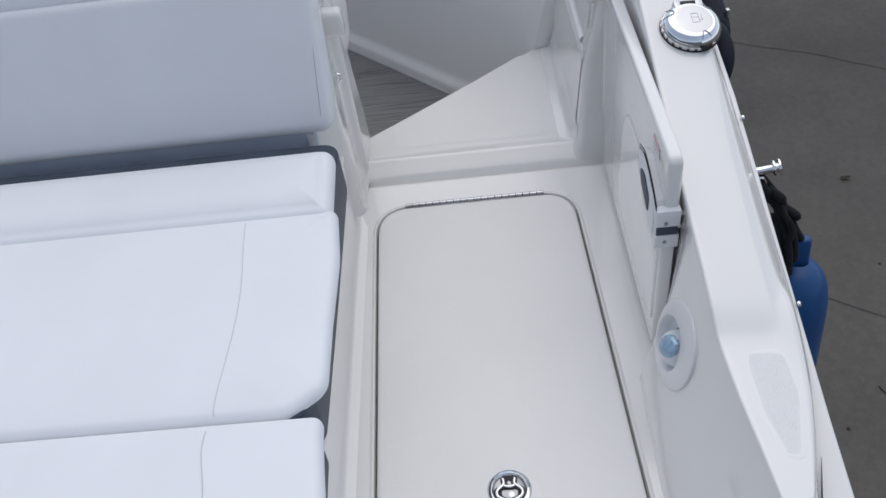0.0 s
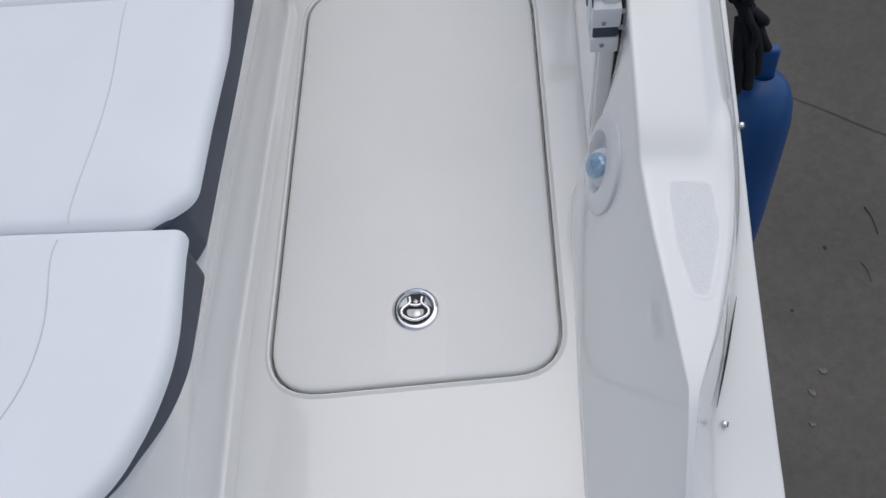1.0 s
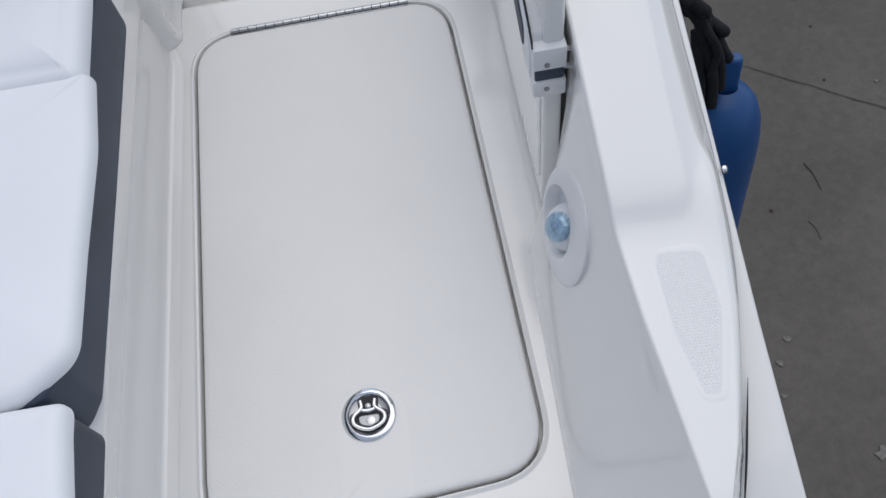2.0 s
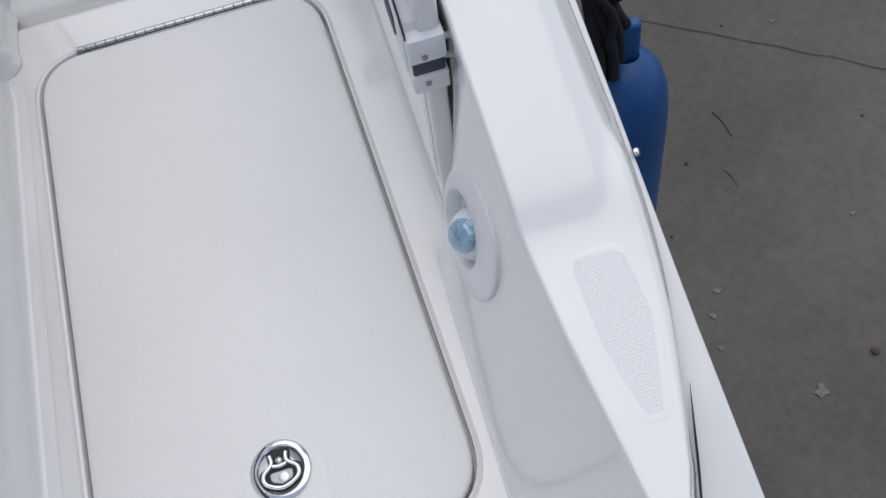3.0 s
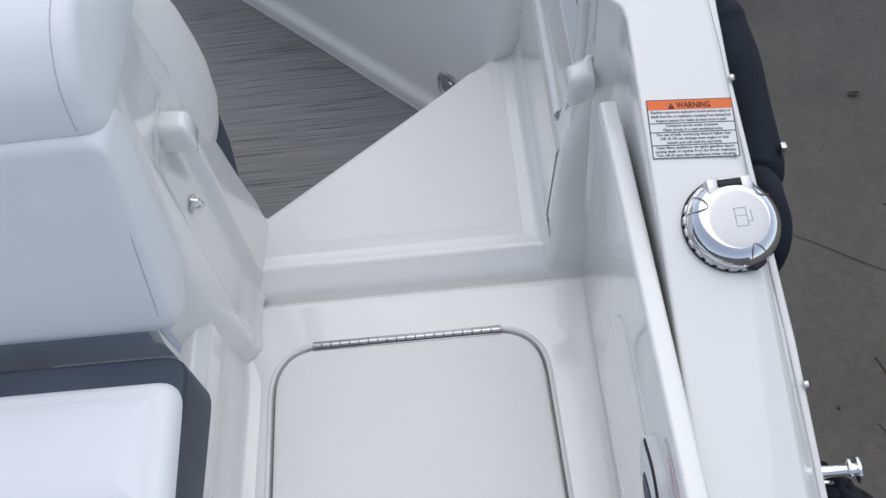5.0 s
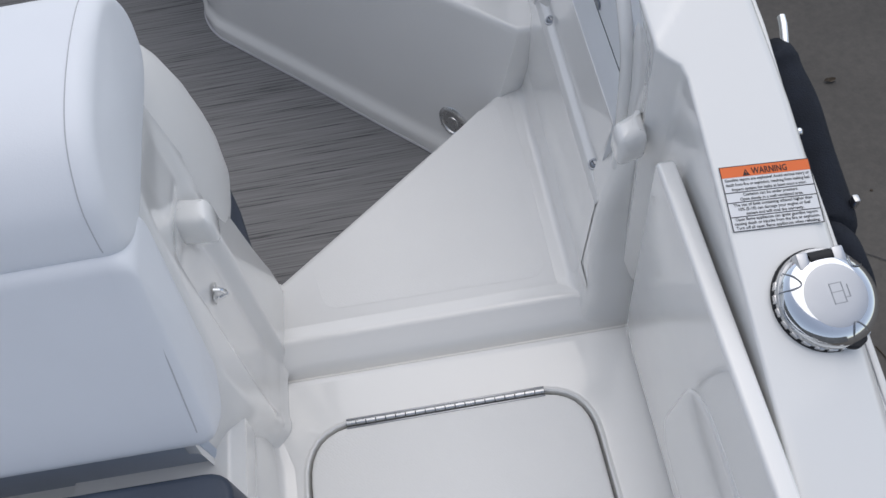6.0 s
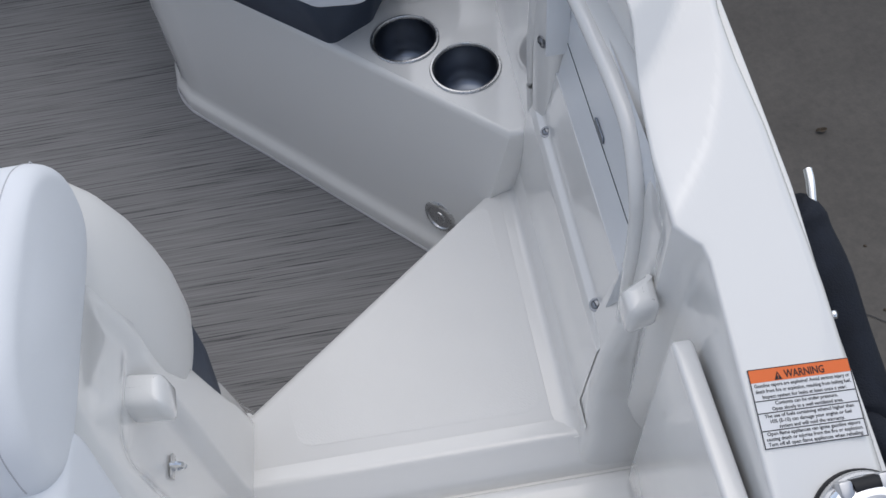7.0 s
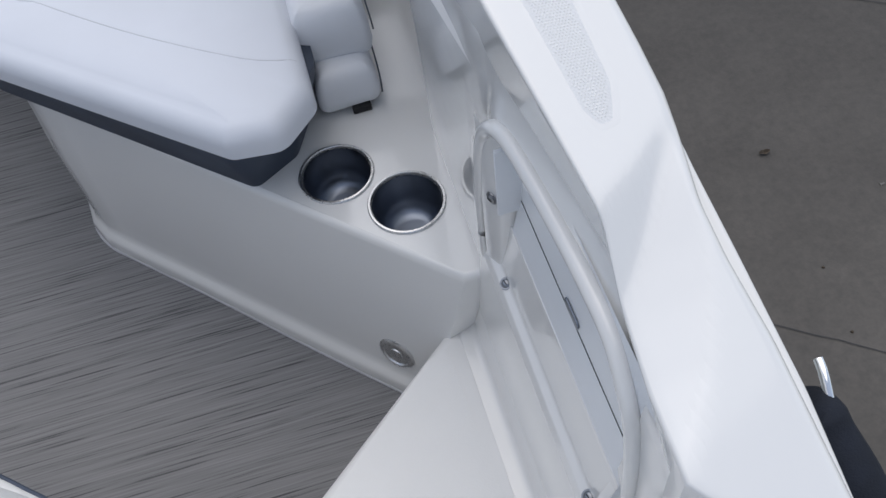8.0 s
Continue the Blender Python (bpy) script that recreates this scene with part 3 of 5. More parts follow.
for iy in range(91):
    y = 1.425 + (1.79 - 1.425) * iy / 90
    zt = lerp(TOPZ, y)
    foot = wall_x(0) + port_relief(y, 0.02)
    flare = 0.008 * ease(1.61, 1.66, y)
    col = [Vector((foot + flare, y, 0.0006)), Vector((foot + flare / 8, y, 0.003))]
    for iz in range(70):
        z = 0.012 + (zt - 0.022) * iz / 69
        col.append(Vector((wall_x(z) - 0.008 + port_relief(y, z), y, z)))
    xe = col[-1].x
    w = ease(1.50, 1.54, y)
    col += [Vector((xe - 0.003, y, zt - 0.003)), Vector((xe - 0.010, y, zt)), Vector((xe - 0.012 - 0.038 * w, y, zt - 0.002 + 0.004 * w)), Vector((xe - 0.014 - 0.106 * w, y, zt - 0.02))]
    cols.append(col)
part("wall_body", loft(cols), GEL, gatewall)

part("stop_post", stack(rounded([(-0.175, 1.634), (-0.114, 1.627), (-0.118, 1.667), (-0.175, 1.675)], [0.006, 0.009, 0.010, 0.006], 6), [(0.006, 0.364), (0.002, 0.367), (0.0, 0.373), (0.0, 0.399), (0.002, 0.406), (0.0055, 0.4105), (0.009, 0.4115)], crown=0.001), GEL, gatewall, "small rounded stop post")

hook = thing("gate_hook", "small polished steel catch on the white side wall", "hook", (-0.1525, 1.615, 0.281))
part("plate", stack(rounded([(-0.007, -0.014), (0.007, -0.014), (0.007, 0.014), (-0.007, 0.014)], 0.005, 4), soft(0, 0.002, 0.0008), pose(0, 0, 0, 0, 90, 0)), STEEL, hook)
part("catch", tube([(0.001, -0.001, 0.011), (0.011, -0.001, 0.007), (0.013, -0.001, -0.003), (0.004, -0.001, -0.009)], 0.0028, 8, 5), CHROME, hook)

# cockpit seat that backs on to the sun pad
cseat = thing("cockpit_seat", "white vinyl cockpit seat with rounded backrest and navy trim", "seat", (-0.7, 1.8, -0.2))
CO = Vector((0.7, -1.8, 0.2))
shell_plan = smooth_loop([(-0.23, 1.70), (-0.195, 1.76), (-0.175, 1.82), (-0.182, 1.880), (-0.220, 1.918), (-0.275, 1.963), (-0.335, 2.015), (-0.42, 2.075), (-0.55, 2.12), (-0.9, 2.13), (-1.25, 2.12), (-1.28, 1.95), (-1.25, 1.72), (-0.7, 1.69)])
COM = Matrix.Translation(CO)
part("seat_shell", stack(shell_plan, [(0.03, 0.235), (0.008, 0.25), (0.0, 0.27), (0.0, 0.325), (0.004, 0.338), (0.012, 0.345)], COM, crown=0.01), VINYLW, cseat)
part("welt", tube([COM @ Vector((p.x, p.y, 0.328)) for p in shell_plan[12:60]], 0.0028, 6, 1), NAVY, cseat, "navy piping")
for nm, plan in (("backrest", [(-0.172, 1.66), (-0.138, 1.70), (-0.127, 1.75), (-0.131, 1.808), (-0.155, 1.855), (-0.198, 1.888), (-0.240, 1.893), (-0.266, 1.862), (-0.270, 1.79), (-0.262, 1.68)]),
                 ("backrest_lobe", [(-0.262, 1.67), (-0.258, 1.79), (-0.266, 1.855), (-0.295, 1.895), (-0.42, 1.91), (-0.75, 1.91), (-0.86, 1.88), (-0.88, 1.76), (-0.86, 1.67), (-0.5, 1.65)])):
    part(nm, stack(smooth_loop(plan), [(0.030, 0.246), (0.014, 0.258), (0.005, 0.29), (0.0, 0.345), (0.001, 0.38), (0.006, 0.43), (0.016, 0.475), (0.030, 0.51), (0.042, 0.528)], COM, crown=0.012), VINYLW, cseat)
roll_part("back_trim", rounded([(1.72, 0.10), (1.72, 0.30), (1.825, 0.28), (1.815, 0.18), (1.775, 0.11)], [0.01, 0.01, 0.02, 0.04, 0.02], 5), -0.150, -1.3, 0.008, cseat, NAVY, CO, "dark navy lower trim")
roll_part("base", rounded([(1.74, -0.236), (1.74, 0.16), (1.795, 0.13), (1.825, -0.02), (1.865, -0.236)], [0.01, 0.01, 0.03, 0.1, 0.01], 5), -0.156, -1.3, 0.02, cseat, GEL, CO, "white fibreglass seat base")


# ---- starboard wall and gunwale ----
XB = [(-0.4, 0.41), (0.45, 0.425), (0.62, 0.439), (0.71, 0.430), (0.806, 0.4185), (0.89, 0.4125), (1.0, 0.412), (1.63, 0.412), (1.645, 0.408), (1.662, 0.387), (1.74, 0.389), (1.87, 0.400), (1.95, 0.387), (2.08, 0.365), (2.4, 0.315), (2.9, 0.29), (3.46, 0.27)]
XC = [(-0.4, 0.43), (0.45, 0.438), (0.56, 0.441), (0.62, 0.452), (0.68, 0.478), (0.73, 0.494), (0.79, 0.510), (0.855, 0.521), (0.95, 0.526), (1.13, 0.521), (1.3, 0.518), (1.6, 0.511), (1.75, 0.501), (1.82, 0.491), (1.87, 0.488), (1.935, 0.494), (1.98, 0.4965), (2.02, 0.4925), (2.06, 0.488), (2.4, 0.462), (2.9, 0.455), (3.46, 0.44)]
XA = [(-0.4, 0.335), (0.7, 0.343), (0.95, 0.349), (1.03, 0.353), (1.085, 0.409), (3.0, 0.409)]


def rail_z(y):
    return lerp([(-0.4, -0.02), (0.45, 0.085), (0.575, 0.118), (0.65, 0.146), (1.3, 0.362), (1.6, 0.445), (2.0, 0.555), (2.9, 0.74)], y)


def deck_z(x, y):
    """The gunwale's slope running out softly into the flat aft end."""
    a, pad = gun_z(x, y), 0.2715 + 0.13 * (y - 0.893) - 0.1 * (x - 0.417)
    pad += 0.012 * ease(0.470, 0.515, x) * ease(0.84, 0.93, y)
    pad -= 0.05 * ease(0.94, 1.06, y)
    a += 0.0085 * ease(0.875, 0.925, y) * (1 - ease(0.925, 1.2, y))
    a -= 0.026 * ease(0.470, 0.540, x) ** 2 * (1 - ease(0.95, 1.7, y))
    z = 0.5 * (a + pad + math.sqrt((a - pad) ** 2 + 0.0035 ** 2))
    if y < 0.62:
        z -= 0.9 * (0.62 - y) ** 1.3
    return z


def scoop(x, y):
    """The dished hand hold between the curved crease and the forward step pad."""
    crease = lerp([(1.66, 0.375), (1.676, 0.389), (1.701, 0.414), (1.739, 0.443), (1.793, 0.468), (1.835, 0.479), (1.891, 0.484), (1.955, 0.496)], y)
    front = lerp([(0.38, 1.870), (0.398, 1.879), (0.443, 1.907), (0.481, 1.938), (0.50, 1.955)], x)
    u, v = max(0.0, crease - x) * 0.36, max(0.0, front - y) * 0.42
    return max(0.0, 0.5 * (u + v - math.sqrt((u - v) ** 2 + 0.0012 ** 2)))


def gun_profile(y):
    xa, xb, xc = lerp(XA, y), lerp(XB, y), lerp(XC, y)
    zb, zc = deck_z(xb, y), deck_z(xc, y)
    za = lerp([(1.60, -0.02), (1.675, -0.02), (1.686, 0.40), (1.75, 0.45), (2.4, 0.55), (2.9, 0.6)], y) if y > 1.6 else -0.01
    xd = xc + lerp([(0.56, 0.034), (0.633, 0.026), (0.686, 0.019), (0.752, 0.014), (0.82, 0.010), (1.8, 0.010), (1.87, 0.011), (1.985, 0.022), (2.06, 0.016), (2.2, 0.010)], y)
    if y > 1.64:
        xa = xb + lerp([(1.64, 0.0), (1.68, 0.003), (1.75, 0.010), (2.0, 0.016), (2.9, 0.016)], y)
    w = xc - xb
    across = [(xb + f * w, deck_z(xb + f * w, y) + 0.001 * (1 - f) - scoop(xb + f * w, y)) for f in (k / 14 for k in range(1, 14))]
    pts = [(xa, za), (xa + 0.004, za + 0.03), (xb, zb - scoop(xb, y))] + across + [(xc, zc - 0.004), (xd, rail_z(y) + 0.003)]
    rr = lerp([(0.6, 0.010), (0.8, 0.010), (0.9, 0.016), (1.6, 0.016), (1.7, 0.014), (1.9, 0.014)], y)
    ro = lerp([(0.6, 0.006), (0.9, 0.010), (0.93, 0.028), (1.6, 0.028), (1.9, 0.03)], y)
    return [Vector((p.x, y, p.y)) for p in openline(pts, [0.02, rr] + [1.0] * 13 + [ro], 4)]


ys = [-0.4, -0.2, 0.0, 0.2, 0.35, 0.45, 0.52, 0.56, 0.59, 0.62, 0.65, 0.68, 0.72, 0.76, 0.8, 0.84, 0.87, 0.885, 0.893, 0.902, 0.915, 0.927, 0.94, 0.955, 0.97, 1.0, 1.02, 1.03, 1.04, 1.055, 1.07, 1.085, 1.1, 1.2, 1.3, 1.4, 1.5, 1.6, 1.63, 1.645, 1.655, 1.665] + [1.676 + 0.010 * i for i in range(29)] + [1.97, 2.02, 2.08, 2.2, 2.4, 2.6, 2.9, 3.2, 3.46]
LAMP_UP = Vector((0.2, 0.0, 0.98)).normalized()
LAMP_N = Vector((-0.98, 0.0, 0.2)).normalized()
LAMP_M = Matrix((LAMP_UP.cross(LAMP_N), LAMP_UP, LAMP_N)).transposed()
LAMP_AT = Matrix.Translation(Vector((0.3845, 0.964, 0.165)) + LAMP_N * 0.0014) @ LAMP_M.to_4x4()
RING = [2 * math.pi * i / 56 for i in range(56)]
TILT = Matrix.Rotation(-0.6, 2)
oval = [TILT @ Vector((0.068 * math.cos(a), 0.080 * math.sin(a))) for a in RING]
hole = [TILT @ Vector((0.043 * math.cos(a), 0.051 * math.sin(a))) + Vector((-0.0165, -0.0155)) for a in RING]


def cut_opening(bm, outline, frame_m, reach):
    """Cuts a convex opening, drawn in the plane of frame_m, through the faces of a shell near it."""
    inv_m = frame_m.inverted()
    c = sum(outline, Vector((0, 0))) / len(outline)

    def near(f):
        ps = [inv_m @ v.co for v in f.verts]
        return min(p.z for p in ps) < 0.03 and max(p.z for p in ps) > -0.03 and min(p.x for p in ps) < c.x + reach and max(p.x for p in ps) > c.x - reach and min(p.y for p in ps) < c.y + reach and max(p.y for p in ps) > c.y - reach

    for a, b in zip(outline, outline[1:] + outline[:1]):
        d = (b - a).normalized()
        out = Vector((d.y, -d.x))
        if out.dot(a - c) < 0:
            out = -out
        fs = [f for f in bm.faces if near(f)]
        geom = fs + list({e for f in fs for e in f.edges}) + list({v for f in fs for v in f.verts})
        bmesh.ops.bisect_plane(bm, geom=geom, dist=1e-6, plane_co=frame_m @ Vector((a.x, a.y, 0)), plane_no=frame_m.to_3x3() @ Vector((out.x, out.y, 0)))
    gone = []
    for f in bm.faces:
        p = inv_m @ f.calc_center_median()
        if abs(p.z) < 0.025 and all((Vector((p.x, p.y)) - a).cross(b - a) * (c - a).cross(b - a) > 0 for a, b in zip(outline, outline[1:] + outline[:1])):
            gone.append(f)
    bmesh.ops.delete(bm, geom=gone, context='FACES')
    return bm


structure("gunwale", cut_opening(loft([gun_profile(y) for y in ys]), inset(hole, -0.0015), LAMP_AT, 0.06), GEL, "glossy white fibreglass gunwale sloping down towards the stern", "gunwale")

# outer flange with its vinyl strip, and the hull side
def rail_profile(y):
    z = rail_z(y)
    xo = lerp([(-0.4, 0.55), (0.55, 0.556), (0.65, 0.552), (0.8, 0.548), (1.0, 0.546), (1.3, 0.542), (1.6, 0.5325), (1.72, 0.534), (1.85, 0.527), (1.93, 0.522), (1.99, 0.520), (2.05, 0.505), (2.4, 0.48), (2.9, 0.475), (3.46, 0.46)], y)
    pts = [(lerp(XC, y) - 0.008, z - 0.004), (xo - 0.003, z), (xo, z - 0.028), (xo - 0.02, z - 0.036), (xo - 0.03, z - 0.06)]
    return [Vector((p.x, y, p.y)) for p in openline(pts, [0.006, 0.006, 0.004], 4)]


structure("rub_rail", loft([rail_profile(y) for y in ys]), GEL, "white moulded flange and rub rail along the gunwale's outer edge", "rub rail")
hull = []
for y in ys:
    p = rail_profile(y)[-1]
    hull.append([Vector((p.x + dx, y, p.z + dz)) for dx, dz in ((0, 0), (0.004, -0.15), (-0.01, -0.4), (-0.08, -0.75), (-0.35, -1.0), (-0.9, -1.2))])
structure("hull_side", loft(hull), GEL, "white fibreglass hull side below the rub rail", "hull")
MID = -0.75


def mirrored(sections):
    return [[Vector((2 * MID - p.x, p.y, p.z)) for p in q] for q in sections]


structure("gunwale_port", loft(mirrored([gun_profile(y) for y in ys])), GEL, "glossy white fibreglass gunwale on the far side", "gunwale")
structure("rub_rail_port", loft(mirrored([rail_profile(y) for y in ys])), GEL, "white moulded flange on the far side", "rub rail")
structure("hull_side_port", loft(mirrored(hull)), GEL, "white fibreglass hull side on the far side", "hull")
ends = bmesh.new()
for q in (hull[0], hull[-1]):
    ring = [Vector(p) for p in q] + [Vector((2 * MID - p.x, p.y, p.z)) for p in reversed(q)]
    ends.faces.new([ends.verts.new(p) for p in ring])
structure("transom", ends, GEL, "white fibreglass transom closing the hull", "transom", smooth=False)
structure("sun_pad_deck", box(-1.75, 0.30, 0.08, -0.24, 1.44, 0.192, 0.004), GEL, "white fibreglass deck below the sun pad", "deck")
part_seal = thing("rail_seal", "thin black rubber seal between deck and flange", "seal", kind="structure")
part("seal_strip", tube([(x, y, rail_z(y) + 0.0035) for y, x in ((0.633, 0.486), (0.655, 0.4925), (0.686, 0.5015), (0.72, 0.5105), (0.752, 0.519))], lambda t: 0.0010 * math.sin(math.pi * min(0.97, max(0.03, t))) + 0.0002, 6, 5), BLACK, part_seal)

part("joint_line", tube([(lerp(XC, y) + 0.0112, y, rail_z(y) + 0.0025) for y in (0.76, 0.85, 0.95, 1.1, 1.25, 1.4, 1.55, 1.7, 1.85, 2.0, 2.2)], 0.0006, 6, 4), THREAD, part_seal)

# non-skid pads on the gunwale
def gun_pad(name, pts, radii, label, lip=0.0008):
    t = thing(name, label, "step pad")
    poly = rounded(pts, radii, 7)
    rows = [[Vector((p.x, p.y, deck_z(p.x, p.y) + z)) for p in (inset(poly, d) if d else poly)] for d, z in ((0.0, -0.002), (0.0, 0.0004), (0.0025, lip), (0.0045, lip), (0.007, 0.0008), (0.009, 0.0008))]
    bm = loft(rows[:5], closed=True)
    part("raised_edge", bm, GEL, t)
    bm = loft(rows[4:], closed=True)
    bm.verts.ensure_lookup_table()
    k = len(poly)
    bm.faces.new([bm.verts[k + i] for i in range(k)])
    part("nonskid_surface", bm, PADSKID, t)
    ring = inset(poly, 0.011)
    dots = bmesh.new()
    x0, x1 = min(p.x for p in ring), max(p.x for p in ring)
    y0, y1 = min(p.y for p in ring), max(p.y for p in ring)
    row, pitch = 0, 0.0033
    y = y0
    while y < y1:
        x = x0 + (pitch / 2 if row % 2 else 0)
        while x < x1:
            inside = False
            for a, b in zip(ring, ring[1:] + ring[:1]):
                if (a.y > y) != (b.y > y) and x < a.x + (y - a.y) * (b.x - a.x) / (b.y - a.y):
                    inside = not inside
            if inside:
                z = deck_z(x, y) + 0.0008
                lo = [dots.verts.new((x + 0.0012 * math.cos(k * math.pi / 3), y + 0.0012 * math.sin(k * math.pi / 3), z - 0.0002)) for k in range(6)]
                up = [dots.verts.new((x + 0.0006 * math.cos(k * math.pi / 3), y + 0.0006 * math.sin(k * math.pi / 3), z + 0.0003)) for k in range(6)]
                dots.faces.new(up)
                for k in range(6):
                    dots.faces.new((lo[k], lo[(k + 1) % 6], up[(k + 1) % 6], up[k]))
            x += pitch
        y += pitch * 0.87
        row += 1
    tagged(part("nonskid_studs", dots, GEL, t, "fine raised non-skid studs", smooth=False), kind="stuff")


gun_pad("step_pad", [(0.436, 0.868), (0.498, 0.866), (0.502, 0.80), (0.478, 0.716), (0.452, 0.716), (0.438, 0.78)], [0.02, 0.02, 0.05, 0.014, 0.014, 0.05], "white non-skid step pad moulded into the gunwale's aft end")
gun_pad("step_pad", [(0.411, 1.962), (0.425, 1.940), (0.446, 1.946), (0.458, 1.985), (0.452, 2.08), (0.43, 2.25), (0.37, 2.25), (0.393, 2.08)], [0.02, 0.014, 0.014, 0.03, 0.08, 0.02, 0.02, 0.08], "white non-skid step pad on the forward coaming", 0.0007)

# screws along the flange
def screw(name, at, normal, r=0.006, label="polished steel screw head", group="flange screws"):
    q = Vector(normal).to_track_quat('Z', 'Y').to_matrix().to_4x4()
    t = thing(name, label, "screw", group=group, m=Matrix.Translation(at) @ q)
    part("head", lathe([(r, 0), (r, 0.0016), (r * 0.75, 0.0032), (r * 0.35, 0.0038), (0, 0.0038)], 20), CHROME if r < 0.006 else DARKSTEEL, t)
    if r > 0.006:
        part("cup_washer", lathe([(r * 1.45, -0.0004), (r * 1.4, 0.0012), (r * 1.05, 0.0012), (r, 0.0002)], 24), DARKSTEEL, t, "dark cup washer")
    part("slot", box(-r * 0.6, -r * 0.11, 0.0036, r * 0.6, r * 0.11, 0.0043), BLACK, t, "dark drive slot")
    return t


for y, x in ((0.617, 0.494), (0.952, 0.5445), (1.256, 0.5395), (1.589, 0.529), (2.004, 0.514)):
    screw("screw", (x, y, rail_z(y) + 0.001), (0.75, -0.25, 0.6), 0.0044)


# ---- starboard inner wall forward of the gate, with the storage locker ----
def low_wall(y):
    """Cove and leaning lower wall up to the screw ledge."""
    z0 = step_z(0, y)
    pts = [(0.300, z0 + 0.0008), (0.326, z0 + 0.002), (0.338, 0.05), (0.3515, 0.206), (0.3565, 0.2180), (0.367, 0.2245), (0.379, 0.318), (0.384, 0.320)]
    return [Vector((p.x, y, p.y)) for p in openline(pts, [0.015, 0.05, 0.006, 0.006, 0.01, 0.002], 5)]


ARCH = [(1.700, 0.285), (1.712, 0.330), (1.720, 0.370), (1.737, 0.425), (1.757, 0.462), (1.805, 0.494), (1.86, 0.503), (1.926, 0.503), (2.00, 0.506), (2.045, 0.507), (2.075, 0.499), (2.097, 0.474), (2.109, 0.435), (2.117, 0.37), (2.122, 0.309), (2.123, 0.24), (2.121, 0.20)]


def arch_x(y):
    return lerp([(1.66, 0.364), (1.70, 0.376), (1.712, 0.380), (1.735, 0.387), (1.80, 0.391), (1.90, 0.388), (1.98, 0.383), (2.045, 0.375), (2.085, 0.367), (2.105, 0.361), (2.12, 0.357), (2.13, 0.357)], y)


def arch_z(y):
    return lerp([(1.66, 0.25)] + ARCH[:15] + [(2.126, 0.14)], y)


cove = loft([[Vector((x, y, step_z(0, y) + dz)) for x, dz in ((0.338 - w * 0.038, 0.0008), (0.338 - w * 0.026, 0.0012), (0.338 - w * 0.016, 0.003), (0.338 - w * 0.008, 0.010), (0.338 - w * 0.003, 0.022), (0.338, 0.040))] for y, w in ((1.660, 0.35), (1.668, 0.6), (1.678, 0.82), (1.69, 0.95), (1.702, 1.0))])
wall_bm = loft([low_wall(y) for y in (1.70, 1.75, 1.85, 1.95, 2.05, 2.13)])
upper = []
for y in (1.718, 1.722, 1.728, 1.737, 1.747, 1.757, 1.78, 1.805, 1.83, 1.86, 1.90, 1.95, 2.00, 2.045, 2.06, 2.075, 2.086, 2.097, 2.103, 2.109, 2.117, 2.122, 2.127, 2.2, 2.3, 2.42):
    xb, za = lerp(XB, y), arch_z(y)
    zb = deck_z(xb, y) - 0.044
    xa0 = arch_x(y) if y < 2.124 else 0.354
    upper.append([Vector((xa0 + (xb + 0.012 - xa0) * f + 0.010 * math.sin(math.pi * f), y, za + (zb - za) * f)) for f in (0, 0.1, 0.2, 0.35, 0.5, 0.65, 0.8, 0.9, 1.0)])
structure("wall_starboard", merge(merge(wall_bm, cove), loft(upper)), GEL, "white fibreglass cockpit side wall with an arched locker opening", "wall")

locker = thing("storage_locker", "pale plastic side locker in an arched white surround", "locker", (0.37, 1.92, 0.35))
LI = Vector((-0.37, -1.92, -0.35))
part("arch_trim", tube([Vector((arch_x(y) - 0.001, y, z)) + LI for y, z in ARCH], lambda t: 0.0070 + 0.0030 * math.sin(math.pi * t), 14, 6), GEL, locker, "rounded white arch trim")
part("lower_panel", loft([[Vector((x, y, z)) + LI for x, z in ((0.3795, 0.312), (0.3800, 0.318), (0.3900, 0.3795), (0.3925, 0.3802))] for y in (1.70, 1.80, 1.90, 2.00, 2.066)]), PANELPL, locker)
part("upper_panel", loft([[Vector((x, y, z)) + LI for x, z in ((0.3935, 0.3812), (0.3905, 0.3822), (0.3960, 0.515))] for y in (1.70, 1.80, 1.90, 2.00, 2.066)]), PANELPL, locker, "pale locker door")
part("joint", tube([Vector((0.3900, y, 0.3812)) + LI for y in (1.74, 1.85, 1.95, 2.060)], 0.0005, 6, 3), DARK, locker, "thin dark joint")
part("backing", box(0.3945 - 0.37, -0.20, 0.0, 0.398 - 0.37, 0.14, 0.09), DARK, locker)
part("front_cheek", loft([[Vector((x, y, z)) + LI for x, y in ((0.355, 2.110), (0.358, 2.098), (0.364, 2.084), (0.374, 2.074), (0.394, 2.070))] for z in (0.215, 0.30, 0.40, 0.49)]), GEL, locker, "white front jamb")
part("end_panel", box(0.362 - 0.37, 2.0615 - 1.92, 0.362 - 0.35, 0.392 - 0.37, 2.068 - 1.92, 0.475 - 0.35, 0.001), PANELPL, locker)
part("finger_pull", stack(rounded([(-0.020, -0.006), (0.018, -0.006), (0.018, 0.006), (-0.020, 0.006)], 0.0058, 5), soft(0, 0.0025, 0.001), Matrix.Translation(Vector((0.3905, 1.897, 0.3925)) + LI) @ Matrix(((0, 0, -1, 0), (1, 0.0, 0, 0), (0.0, 1, 0, 0), (0, 0, 0, 1)))), WELL, locker, "small grey finger pull")
# thin pale triangle beside the aft foot of the arch
wedge = bmesh.new()
for p in ((0.3660, 1.733, 0.2540), (0.3720, 1.711, 0.3100), (0.3760, 1.721, 0.385)):
    wedge.verts.new(Vector(p) + LI)
wedge.faces.new(wedge.verts)
bmesh.ops.solidify(wedge, geom=wedge.faces[:], thickness=0.0012)
